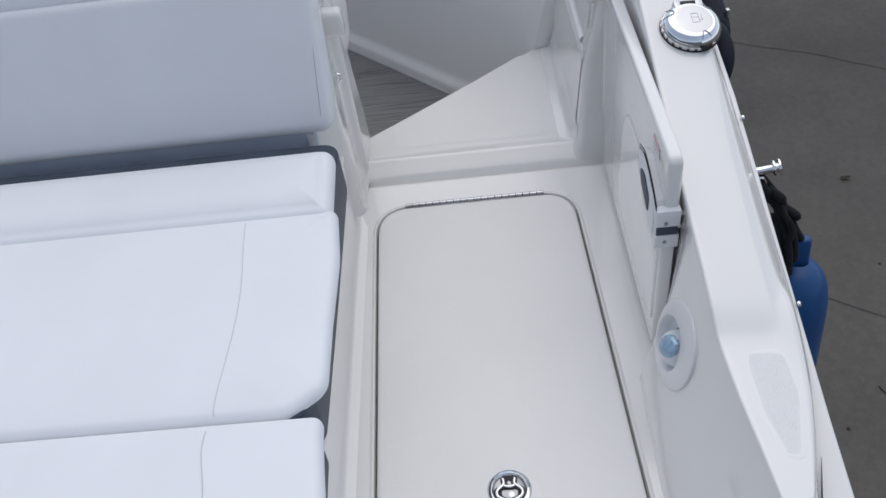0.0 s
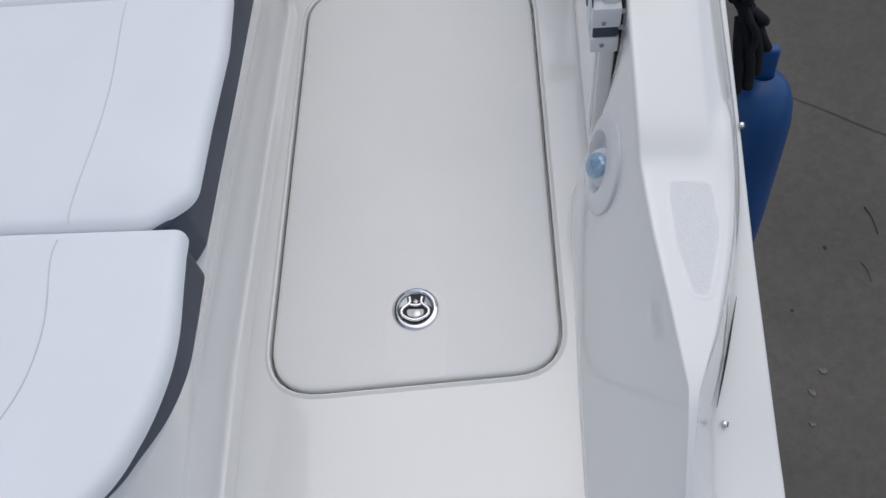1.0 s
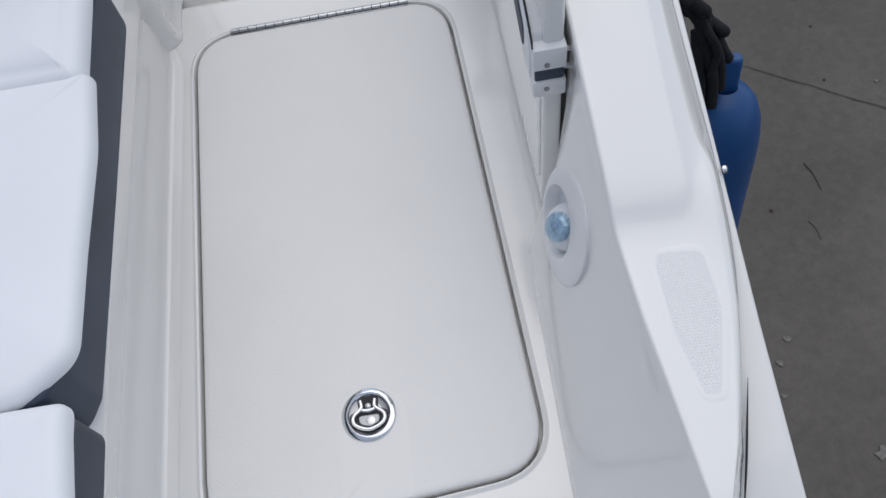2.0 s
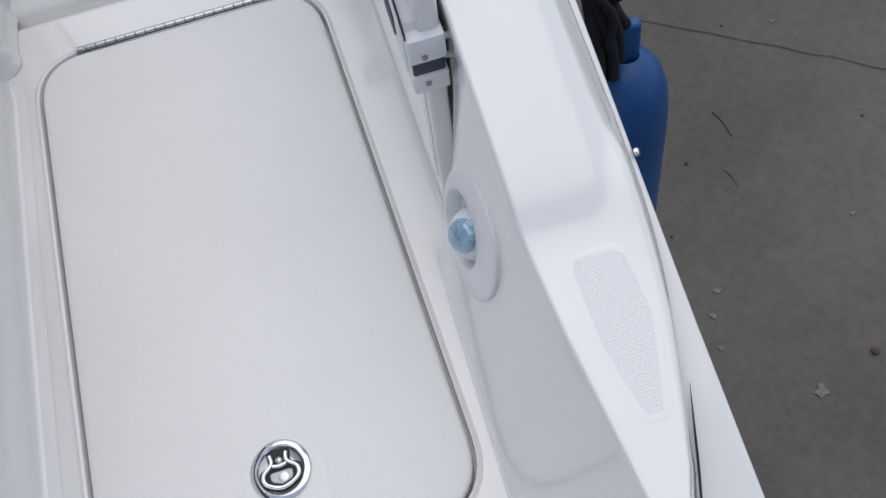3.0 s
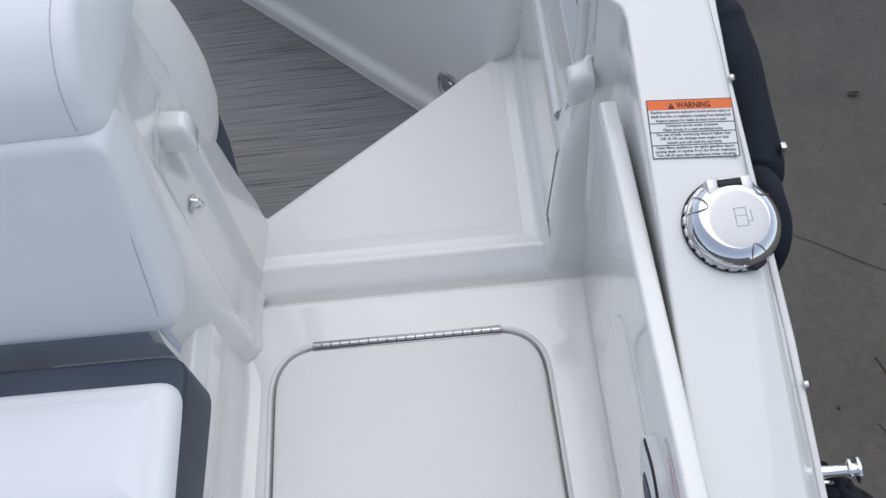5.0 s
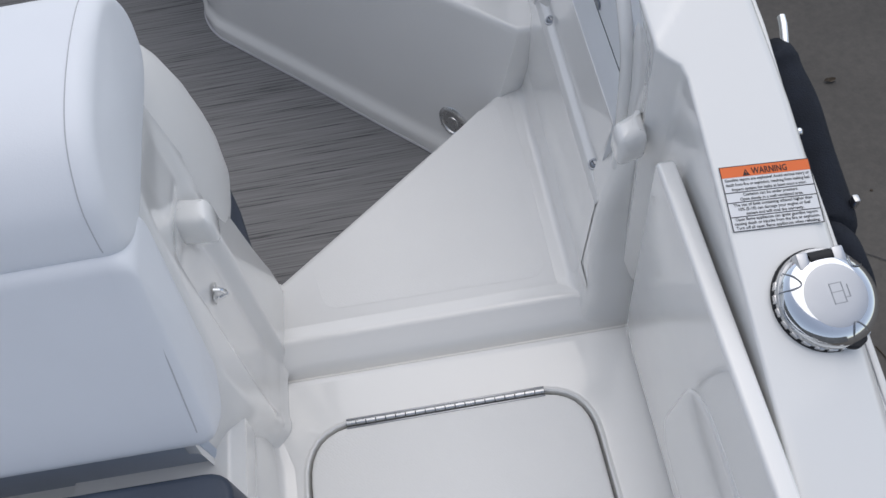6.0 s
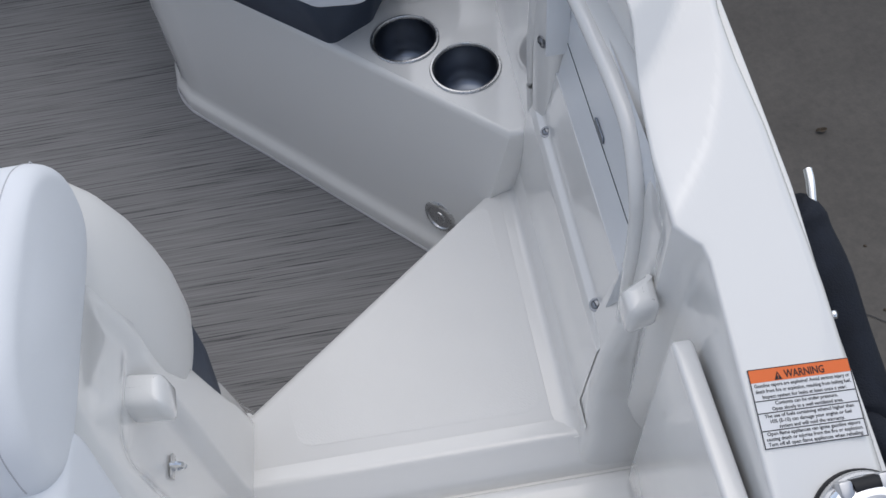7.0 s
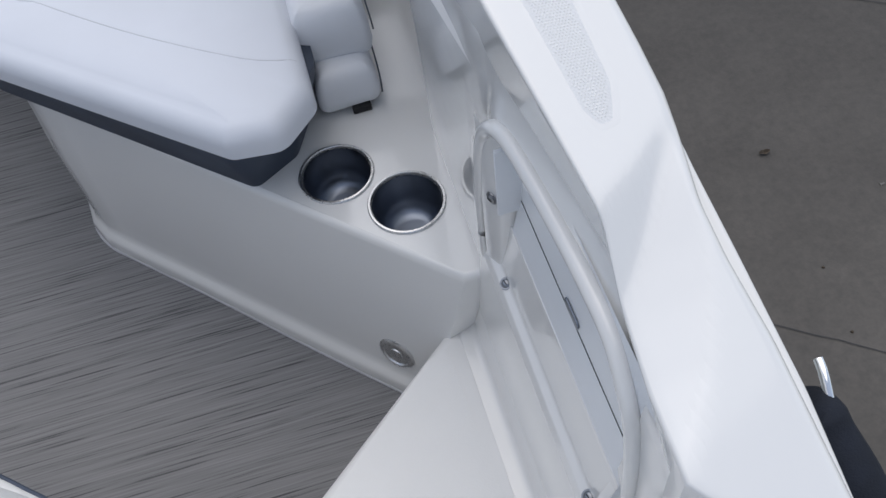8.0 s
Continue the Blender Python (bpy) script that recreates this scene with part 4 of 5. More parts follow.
part("corner_wedge", wedge, PANELPL, locker, "thin pale grey triangle at the locker's aft corner")

for at in ((0.3575, 2.052, 0.2225), (0.3575, 1.757, 0.2225)):
    screw("locker_screw", (at[0] + 0.006, at[1], at[2] + 0.0005), (-0.45, -0.1, 1), 0.0064, "recessed steel screw in a dark cup washer", "locker screws")
screw("locker_screw", (0.3615, 2.087, 0.366), (-0.92, -0.39, 0.0), 0.0062, "recessed steel screw in a dark cup washer", "locker screws")

# gate post: a small block over a groove moulded into the wall's aft return
post = thing("gate_post", "rounded white fibreglass gate post moulded to the side wall", "post", (0.37, 1.67, 0.2), kind="structure")
secs = []
for k in range(49):
    z = -0.004 + 0.515 * k / 48
    back_y = lerp([(-0.004, 1.625), (0.03, 1.637), (0.07, 1.655), (0.12, 1.672), (0.2, 1.682), (0.34, 1.685), (0.42, 1.682), (0.45, 1.676), (0.478, 1.670), (0.525, 1.666)], z)
    in_x = lerp([(-0.004, 0.322), (0.05, 0.3375), (0.2, 0.3515), (0.26, 0.364), (0.318, 0.378), (0.40, 0.386), (0.478, 0.390), (0.525, 0.400)], z)
    secs.append([Vector((p.x - 0.37, p.y - 1.67, z - 0.2)) for p in openline([(lerp([(0.43, 0.416), (0.511, in_x + 0.010)], z), back_y - 0.003), (in_x, back_y), (in_x + 0.003, 1.745)], [0.020], 9)])
part("return_wall", loft(secs), GEL, post)
part("block", stack(rounded([(0.3535, 1.638), (0.389, 1.646), (0.392, 1.690), (0.3525, 1.671)], [0.009, 0.009, 0.006, 0.010], 6), [(0.006, 0.164), (0.002, 0.167), (0.0, 0.173), (0.0, 0.198), (0.002, 0.206), (0.0055, 0.2105), (0.009, 0.2115)], Matrix.Translation((-0.37, -1.67, 0)), crown=0.001), GEL, post)

# ---- boarding gate, folded open against the gunwale ----
gate = thing("boarding_gate", "white fibreglass boarding gate folded open against the gunwale", "gate", (0.39, 1.35, 0.22))
GM = Matrix.Translation((0.384 - 0.39, -1.35, -0.22)) @ Matrix(((0, 0, 1, 0), (1, 0, 0, 0), (0, 1, 0, 0), (0, 0, 0, 1)))
gp = rounded([(1.090, 0.015), (1.60, 0.015), (1.606, 0.413), (1.090, 0.413)], [0.01, 0.01, 0.01, 0.022], 7)
part("leaf", stack(gp, soft(0.0, 0.022, 0.005), GM), GEL, gate)
inner = rounded([(1.10, 0.06), (1.43, 0.06), (1.395, 0.31), (1.10, 0.31)], [0.02, 0.06, 0.09, 0.02], 8)
part("raised_panel", stack(inner, [(0, 0.002), (0, -0.001), (0.002, -0.0025), (0.006, -0.003)], GM), GEL, gate)
# latch housing at the free end
hsg = new("latch_housing")
hsg.parent = gate
tagged(hsg, "white plastic slam latch with dark grip")
hsg.location = (0, 0.0145, 0.014)
for z0, z1 in ((0.2805, 0.312), (0.238, 0.2625)):
    part("end_plate", box(0.3715 - 0.39, 1.0660 - 1.35, z0 - 0.22, 0.4075 - 0.39, 1.090 - 1.35, z1 - 0.22, 0.0025), WHITEPL, hsg)
for dz in (0.0, 0.006):
    part("edge_line", tube([(0.3715 - 0.39, y - 1.35, z + dz - 0.22) for y, z in ((1.071, 0.311), (1.10, 0.326), (1.16, 0.342), (1.200, 0.330))], 0.0009, 6, 5), DARK, hsg, "thin dark edge line")
part("housing", stack(rounded([(1.070, 0.243), (1.115, 0.243), (1.205, 0.285), (1.212, 0.322), (1.16, 0.345), (1.085, 0.318), (1.070, 0.30)], [0.006, 0.02, 0.03, 0.015, 0.03, 0.01, 0.006], 6), soft(-0.012, 0.016, 0.004), GM), WHITEPL, hsg)
part("inner_rim", stack(rounded([(1.082, 0.252), (1.113, 0.252), (1.195, 0.289), (1.201, 0.318), (1.158, 0.335), (1.094, 0.312), (1.082, 0.297)], [0.006, 0.018, 0.028, 0.013, 0.028, 0.01, 0.006], 6), soft(-0.0140, -0.008, 0.0015), GM), PANELPL, hsg, "pale moulded inner rim")
part("grip", stack(rounded([(1.112, 0.268), (1.168, 0.289), (1.180, 0.309), (1.148, 0.319), (1.112, 0.302)], [0.01, 0.02, 0.012, 0.02, 0.01], 5), soft(-0.0155, -0.008, 0.002), GM), NAVY, hsg, "dark grip recess")
part("strap", box(0.3735 - 0.39, 1.0690 - 1.35, 0.261 - 0.22, 0.4055 - 0.39, 1.09 - 1.35, 0.279 - 0.22, 0.002), NAVY, hsg, "dark blue bolt slot")
for z in (0.289, 0.252):
    part("screw_head", lathe([(0.003, 0), (0.003, 0.0012), (0, 0.0016)], 12, Matrix.Translation((0.386 - 0.39, 1.0656 - 1.35, z - 0.22)) @ pose(0, 0, 0, 90, 0, 0)), DARKSTEEL, hsg)
for z in (0.296, 0.270):
    part("striker_pin", tube([(0.4065 - 0.39, 1.078 - 1.35, z - 0.22), (0.410 - 0.39, 1.078 - 1.35, z - 0.22), (0.4125 - 0.39, 1.078 - 1.35, z - 0.22)], 0.0032, 8, 2), WHITEPL, hsg)
sticker = thing("gate_sticker", "small red and white caution sticker on the gate", "sticker", (0.3832, 1.16, 0.380))
part("film", box(-0.0006, -0.02, -0.006, 0.0002, 0.02, 0.014), PAPER, sticker)
part("red_band", box(-0.0009, -0.02, 0.009, -0.0005, 0.02, 0.0135), RED, sticker)
for i in range(3):
    part("print_bar", box(-0.0009, -0.017, 0.0050 - i * 0.004, -0.0005, 0.016 - 0.006 * i, 0.0060 - i * 0.004), THREAD, sticker)


# ---- courtesy lamp in the aft wall ----
lamp = thing("courtesy_lamp", "round white courtesy lamp with a clear bluish swivelling lens", "lamp", m=LAMP_AT)
part("bezel", loft([[Vector((p.x, p.y, z)) for p in q] for q, z in ((oval, -0.010), (oval, 0.0004), (inset(oval, 0.0012), 0.0014), (inset(oval, 0.004), 0.0019), (inset(hole, -0.0020), 0.0024), (hole, 0.0016), (inset(hole, 0.0012), -0.001), (inset(hole, 0.003), -0.014))], closed=True), WHITEPL, lamp, "round white bezel")
BALL = Vector((-0.0135, -0.0236, -0.0163))
seat_ring = [Vector((BALL.x + 0.0320 * math.cos(a), BALL.y + 0.0320 * math.sin(a))) for a in RING]
part("cup", loft([[Vector((p.x, p.y, z)) for p in q] for q, z in ((inset(hole, 0.002), -0.0135), (inset(hole, 0.005), -0.0175), ([a.lerp(b, 0.6) for a, b in zip(inset(hole, 0.005), seat_ring)], -0.019), (seat_ring, -0.019), (seat_ring, -0.030))], closed=True), PANELPL, lamp, "pale inner cup")
part("fixing_screw", lathe([(0.0050, -0.019), (0.0050, -0.0165), (0.003, -0.0155), (0, -0.0152)], 16, pose(-0.008, 0.0165, 0)), STEEL, lamp)
part("gap_ring", lathe([(0.0320, -0.0182), (0.0315, -0.0186), (0.0280, -0.0200)], 40, pose(BALL.x, BALL.y, 0)), BLACK, lamp, "dark gap round the eyeball")
ball = bmesh.new()
bmesh.ops.create_uvsphere(ball, u_segments=28, v_segments=18, radius=0.029, matrix=Matrix.Translation(BALL))
part("eyeball", ball, PANELPL, lamp, "swivelling pale grey eyeball")
LD = (LAMP_M.transposed() @ Vector((-0.66, -0.30, 0.69))).normalized()
lm = Matrix.Translation(BALL + LD * 0.0230) @ LD.to_track_quat('Z', 'Y').to_matrix().to_4x4() @ Matrix.Diagonal((0.74, 0.74, 0.74, 1))
part("reflector", lathe([(0.0235, 0.0), (0.020, 0.004), (0.014, 0.0075), (0.007, 0.0095), (0, 0.0100)], 12, lm), BLUELED, lamp, "bluish faceted reflector", smooth=False)
part("lens", lathe([(0.0240, 0.0005), (0.0236, 0.004), (0.0200, 0.0090), (0.012, 0.0128), (0, 0.0145)], 28, lm), LENS, lamp, "clear domed lens")
part("lens_ring", lathe([(0.0240, -0.001), (0.0252, -0.0008), (0.0250, 0.0012), (0.0240, 0.0016)], 28, lm), PANELPL, lamp)


# ---- fuel filler cap ----
cap = thing("fuel_cap", "polished chrome fuel filler cap with a hinged lid", "fuel cap", m=on_gunwale(0.484, 1.401, 0.0, 5))
part("gasket", lathe([(0.0500, 0), (0.0500, 0.0035), (0.0490, 0.0050), (0.046, 0.0050)], 48), BLACK, cap, "black rubber flange")
part("collar", lathe([(0.0482, 0.003), (0.0482, 0.0098), (0.0472, 0.0114), (0.0450, 0.0116)], 56), STEEL, cap)
for i in range(11):
    a = math.pi * (0.86 + i * 0.082)
    b = box(-0.0044, -0.0012, 0.0028, 0.0044, 0.0014, 0.0092, 0.001, 2)
    bmesh.ops.transform(b, verts=b.verts, matrix=pose(0.0484 * math.cos(a), 0.0484 * math.sin(a), 0, 0, 0, math.degrees(a) + 90))
    part("grip_tooth", b, STEEL, cap)
part("lid", lathe([(0.0458, 0.0112), (0.0466, 0.0130), (0.0458, 0.0152), (0.0430, 0.0188), (0.0395, 0.0218), (0.0355, 0.0240), (0.0322, 0.0250), (0.0300, 0.0253)], 64, pose(0, -0.001, 0)), CHROME, cap, "mirror chrome lid shoulder")
part("lid_top", lathe([(0.0300, 0.0253), (0.027, 0.0256), (0.018, 0.0258), (0.008, 0.026), (0, 0.026)], 64, pose(0, -0.001, 0)), SATIN, cap, "satin chrome lid top")
part("hinge_ear", box(-0.0235, 0.022, 0.012, -0.0118, 0.0440, 0.0238, 0.002), SATIN, cap)
part("hinge_ear", box(0.0118, 0.022, 0.012, 0.0235, 0.0440, 0.0238, 0.002), SATIN, cap)
part("hinge_barrel", tube([(-0.0115, 0.0365, 0.0172), (0, 0.0365, 0.0172), (0.0115, 0.0365, 0.0172)], 0.0074, 14, 2), BLACK, cap, "black hinge barrel")
part("thumb_tab", stack(rounded([(-0.002, -0.0480), (0.010, -0.0405), (0.024, -0.0385), (0.023, -0.0460), (0.012, -0.0520)], [0.004, 0.008, 0.004, 0.005, 0.006], 5), soft(0.004, 0.0135, 0.003)), BLACK, cap, "black rubber thumb tab")
LID = [(0.0270, 0.0262), (0.0322, 0.0255), (0.0355, 0.0246), (0.0395, 0.0224), (0.0430, 0.0194), (0.0458, 0.0158), (0.0472, 0.0125)]
for a0, depth in ((152, 0.015), (288, 0.0175), (42, 0.013)):
    pts = []
    for i in range(13):
        k = i / 12
        a = math.radians(a0 - 12 + 24 * k)
        rr = 0.0470 - depth * math.sin(math.pi * k) ** 0.6
        pts.append((rr * math.cos(a), rr * math.sin(a), lerp(LID, rr) + 0.0004))
    part("wire_clip", tube(pts, 0.0007, 6, 2), DARKSTEEL, cap)
ic = new("pump_mark")
ic.parent = cap
tagged(ic, "engraved fuel pump outline")
for x0, y0, x1, y1 in ((-0.004, -0.009, -0.0032, 0.010), (0.0075, -0.009, 0.0083, 0.010), (-0.004, 0.0095, 0.0083, 0.0103), (-0.004, -0.0093, 0.0083, -0.0085), (-0.004, 0.0015, 0.0083, 0.0022), (0.0083, -0.005, 0.0125, -0.0043), (0.0125, -0.005, 0.0132, 0.007)):
    part("line", box(x0, y0, 0.0256, x1, y1, 0.0263), DARKSTEEL, ic)


# ---- fuel warning label ----
def lettering(name, text, size, x, y, z, mat, parent, width=None, align='CENTER'):
    cu = bpy.data.curves.new(name, 'FONT')
    cu.body, cu.size, cu.align_x, cu.align_y = text, size, align, 'CENTER'
    cu.resolution_u = 2
    cu.offset = 0.014 * size
    tmp = new(name, cu)
    bpy.context.view_layer.update()
    me = bpy.data.meshes.new_from_object(tmp.evaluated_get(bpy.context.evaluated_depsgraph_get()))
    w = max(v.co.x for v in me.vertices) - min(v.co.x for v in me.vertices)
    k = min(1.0, width / w) if width else 1.0
    bpy.data.objects.remove(tmp)
    me.transform(Matrix.Translation((x, y, z)) @ Matrix.Diagonal((k, 1, 1, 1)))
    me.materials.clear()
    me.materials.append(mat)
    ob = new(name, me)
    ob.parent = parent
    return ob


LW, LH = 0.0915, 0.0665
label = thing("warning_label", "orange and white printed fuel warning label on the gunwale", "label", m=on_gunwale(0.463, 1.5035, 0.0012, 0.0))
part("film", box(-LW / 2, -LH / 2, 0, LW / 2, LH / 2, 0.0006), PAPER, label)
part("orange_band", box(-LW / 2 + 0.0008, LH / 2 - 0.0115, 0.0004, LW / 2 - 0.0008, LH / 2 - 0.0008, 0.0009), ORANGE, label, "orange heading band")
tri_sign = bmesh.new()
for p in ((-0.0235, 0.0225), (-0.0165, 0.0225), (-0.020, 0.0293)):
    tri_sign.verts.new((p[0], p[1], 0.0012))
tri_sign.faces.new(tri_sign.verts)
part("alert_triangle", tri_sign, INK, label)
mark = lettering("alert_mark", "!", 0.0055, -0.020, 0.0250, 0.0014, ORANGE, label)
lettering("heading", "WARNING", 0.0092, 0.004, 0.0262, 0.0012, INK, label, 0.036)
lines = [("Gasoline vapors are explosive! Avoid serious injury or", 0.0188), ("death from fire or explosion, resulting from leaking fuel.", 0.0140), ("Inspect system for leaks at least once a year.", 0.0092),
         ("Contents can be under pressure.", 0.0034), ("Open slowly in a well ventilated area.", -0.0012),
         ("The use of fuels containing ethanol higher than", -0.0068), ("10% (E-10) can damage your engine or fuel", -0.0113), ("system and will void the warranty.", -0.0158),
         ("Open flame appliances can ignite gasoline vapors", -0.0213), ("causing death or injuries from the fire or explosion.", -0.0256), ("Turn off all open flame appliances when refueling.", -0.0299)]
for text, y in lines:
    lettering("text_line", text, 0.0042, 0.0, y, 0.0010, INK, label, LW - 0.006)
for y in (0.0062, -0.0040, -0.0186):
    part("rule", box(-LW / 2, y - 0.0004, 0.0005, LW / 2, y + 0.0004, 0.0009), INK, label)
for x in (-LW / 2 + 0.0004, LW / 2 - 0.0004):
    part("border", box(x - 0.0004, -LH / 2, 0.0005, x + 0.0004, LH / 2, 0.0009), INK, label)
for y in (-LH / 2 + 0.0004, LH / 2 - 0.0004):
    part("border", box(-LW / 2 + 0.0008, y - 0.0004, 0.0005, LW / 2 - 0.0008, y + 0.0004, 0.0009), INK, label)


# ---- pop-up cleat, fender and its line ----
cleat = thing("mooring_cleat", "polished chrome pop-up cleat on the outer flange", "cleat", (0.541, 1.183, 0.297))
CD = Vector((1.0, -0.05, 0.18)).normalized()
cm = CD.to_track_quat('Z', 'Y').to_matrix().to_4x4()
part("base_flange", lathe([(0.013, -0.004), (0.013, 0.001), (0.010, 0.004), (0.007, 0.0045)], 28, cm), CHROME, cleat)
part("stem", lathe([(0.0072, 0.002), (0.0062, 0.010), (0.0062, 0.030), (0.0075, 0.033)], 24, cm), CHROME, cleat)
part("collar_disc", lathe([(0.0075, 0.029), (0.0125, 0.0305), (0.0125, 0.033), (0.0075, 0.0345)], 28, cm), CHROME, cleat)
part("end_disc", lathe([(0.007, 0.0345), (0.007, 0.038), (0.0135, 0.0385), (0.0135, 0.041), (0.010, 0.043), (0, 0.0434)], 28, cm), CHROME, cleat)
line = thing("fender_line", "black braided fender line knotted round the cleat", "rope", (0.56, 1.17, 0.28))
LO = Vector((-0.56, -1.17, -0.28))
for i, pts in enumerate([((0.545, 1.176, 0.285), (0.560, 1.168, 0.270), (0.572, 1.172, 0.252), (0.590, 1.170, 0.225), (0.612, 1.168, 0.195), (0.638, 1.174, 0.150)),
                         ((0.552, 1.190, 0.288), (0.568, 1.184, 0.268), (0.584, 1.184, 0.246), (0.606, 1.180, 0.212), (0.634, 1.180, 0.155)),
                         ((0.566, 1.186, 0.262), (0.580, 1.160, 0.262), (0.592, 1.176, 0.240), (0.575, 1.190, 0.242), (0.570, 1.170, 0.25)),
                         ((0.600, 1.188, 0.216), (0.610, 1.160, 0.222), (0.622, 1.176, 0.200), (0.604, 1.190, 0.202)),
                         ((0.586, 1.182, 0.238), (0.592, 1.150, 0.230), (0.604, 1.142, 0.205), (0.600, 1.136, 0.17)),
                         ((0.580, 1.176, 0.250), (0.588, 1.160, 0.225), (0.598, 1.150, 0.190), (0.608, 1.142, 0.150), (0.612, 1.136, 0.110)),
                         ((0.592, 1.172, 0.232), (0.604, 1.160, 0.205), (0.616, 1.152, 0.170), (0.622, 1.146, 0.130)),
                         ((0.584, 1.166, 0.220), (0.586, 1.152, 0.190), (0.592, 1.142, 0.150), (0.596, 1.134, 0.105))]):
    part("strand", tube([Vector(p) + LO for p in pts], (0.0075, 0.0075, 0.0075, 0.0075, 0.005, 0.0080, 0.0075, 0.0080)[i], 10, 6), ROPE, line)
part("steel_ring", tube([Vector((0.551 + 0.010 * math.cos(a), 1.174, 0.277 + 0.015 * math.sin(a))) + LO for a in (2 * math.pi * i / 20 for i in range(20))], 0.0022, 6, closed=True), CHROME, line)

FT = look((0.642, 1.178, 0.142), (0.634, 1.085, -0.34)) @ pose(0, 0, 0, 180, 0, 0)
fender = thing("boat_fender", "blue vinyl boat fender hanging outside the rub rail", "fender", m=FT)
part("body", lathe([(0, 0.46), (0.03, 0.455), (0.05, 0.435), (0.0575, 0.40), (0.060, 0.33), (0.060, 0.15), (0.0590, 0.118), (0.0545, 0.088), (0.046, 0.065), (0.034, 0.050), (0.018, 0.042)], 40), BLUE, fender)
part("neck", stack(rounded([(-0.017, -0.010), (0.017, -0.010), (0.017, 0.010), (-0.017, 0.010)], 0.008, 5), soft(-0.006, 0.058, 0.006)), BLUE, fender)
part("valve", lathe([(0.0045, 0.0), (0.0045, 0.003), (0, 0.0034)], 14, Matrix.Translation((0.010, 0.0628, 0.085)) @ pose(0, 0, 0, -80, 0, 0)), BLACK, fender, "dark air valve")

# fabric-covered second fender along the flange
cover = thing("covered_fender", "dark navy fabric-covered fender hung along the outer flange", "fender", (0.56, 1.6, 0.38))
CV = Vector((-0.56, -1.6, -0.38))
part("sleeve", tube([Vector(p) + CV for p in ((0.540, 1.722, 0.430), (0.546, 1.715, 0.423), (0.550, 1.69, 0.410), (0.555, 1.64, 0.39), (0.562, 1.58, 0.365), (0.560, 1.53, 0.345), (0.550, 1.505, 0.345))], lambda t: 0.0325 * min(1.0, 0.5 + 2.2 * t, 0.62 + 3.0 * (1 - t)) * (1 + 0.06 * math.sin(17 * t)), 16, 6), FABRIC, cover)
part("lashing", tube([Vector(p) + CV for p in ((0.553, 1.515, 0.354), (0.558, 1.49, 0.366), (0.560, 1.468, 0.372), (0.562, 1.445, 0.360), (0.558, 1.420, 0.336), (0.554, 1.408, 0.310), (0.552, 1.402, 0.285))], lambda t: 0.0155 * (1 + 0.16 * math.sin(13 * t)) * (1.0 - 0.5 * t * t), 14, 6), FABRIC, cover, "gathered dark fabric end")
part("chrome_bar", tube([Vector(p) + CV for p in ((0.562, 1.715, 0.436), (0.566, 1.738, 0.446), (0.568, 1.752, 0.448))], 0.005, 10, 4), CHROME, cover)
part("buckle", box(0.583 - 0.56, 1.528 - 1.6, 0.368 - 0.38, 0.590 - 0.56, 1.538 - 1.6, 0.384 - 0.38, 0.002), STEEL, cover)


# ---- starboard lounge base with cup holders ----
CUPS = [(0.183, 2.384), (0.277, 2.290)]
CZ = 0.143
edge_a, edge_b = Vector((0.338, 2.118)), Vector((-0.325, 2.735))
top_out = [(0.37, 2.136), (0.325, 2.136), (-0.262, 2.724), (-0.298, 2.757), (-0.327, 2.795), (-0.34, 2.85), (-0.30, 3.4), (0.42, 3.4), (0.42, 2.3)]
bm = fill_with_holes(top_out, [[(cx + 0.0555 * math.cos(2 * math.pi * i / 40), cy + 0.0555 * math.sin(2 * math.pi * i / 40)) for i in range(40)] for cx, cy in CUPS], lambda a, b: Vector((a, b, CZ)))
lounge = thing("lounge_console", "white fibreglass lounge base with sloping front and toe kick", "seat base")
part("top", bm, GEL, lounge)
front = []
corners = []
for (tx, ty), (bx, by), out in (((0.37, 2.136), (0.30, 2.136), (0, -1)), ((0.325, 2.136), (0.250, 2.110), (-0.4, -0.9)), ((0.10, 2.361), (0.052, 2.309), (-0.72, -0.69)), ((-0.10, 2.562), (-0.132, 2.498), (-0.72, -0.69)), ((-0.262, 2.724), (-0.284, 2.649), (-0.74, -0.67)), ((-0.298, 2.757), (-0.322, 2.688), (-0.82, -0.5)),
                               ((-0.327, 2.795), (-0.349, 2.738), (-0.95, -0.25)), ((-0.34, 2.85), (-0.360, 2.81), (-1, 0)), ((-0.33, 3.0), (-0.352, 3.0), (-1, 0)), ((-0.30, 3.4), (-0.33, 3.4), (-1, 0))):
    t, b, out = Vector((tx, ty)), Vector((bx, by)), Vector(out)
    q = [(t, CZ), (t + out * 0.004, CZ - 0.001), (t + out * 0.009, CZ - 0.005), (t + out * 0.011, CZ - 0.013), (t.lerp(b, 0.5) + out * 0.006, 0.0), (t.lerp(b, 0.85) - out * 0.002, -0.14), (b - out * 0.007, -0.170), (b - out * 0.005, -0.180), (b + out * 0.001, -0.190), (b + out * 0.008, -0.197), (b + out * 0.012, -0.206), (b + out * 0.013, -0.236)]
    front.append([Vector((p.x, p.y, z)) for p, z in q])
part("front_panel", loft(front), GEL, lounge)
part("floor_bead", tube([Vector((s[-1].x, s[-1].y, -0.233)) for s in front[1:]], 0.003, 6, 4), THREAD, lounge, "grey sealant bead at the floor")

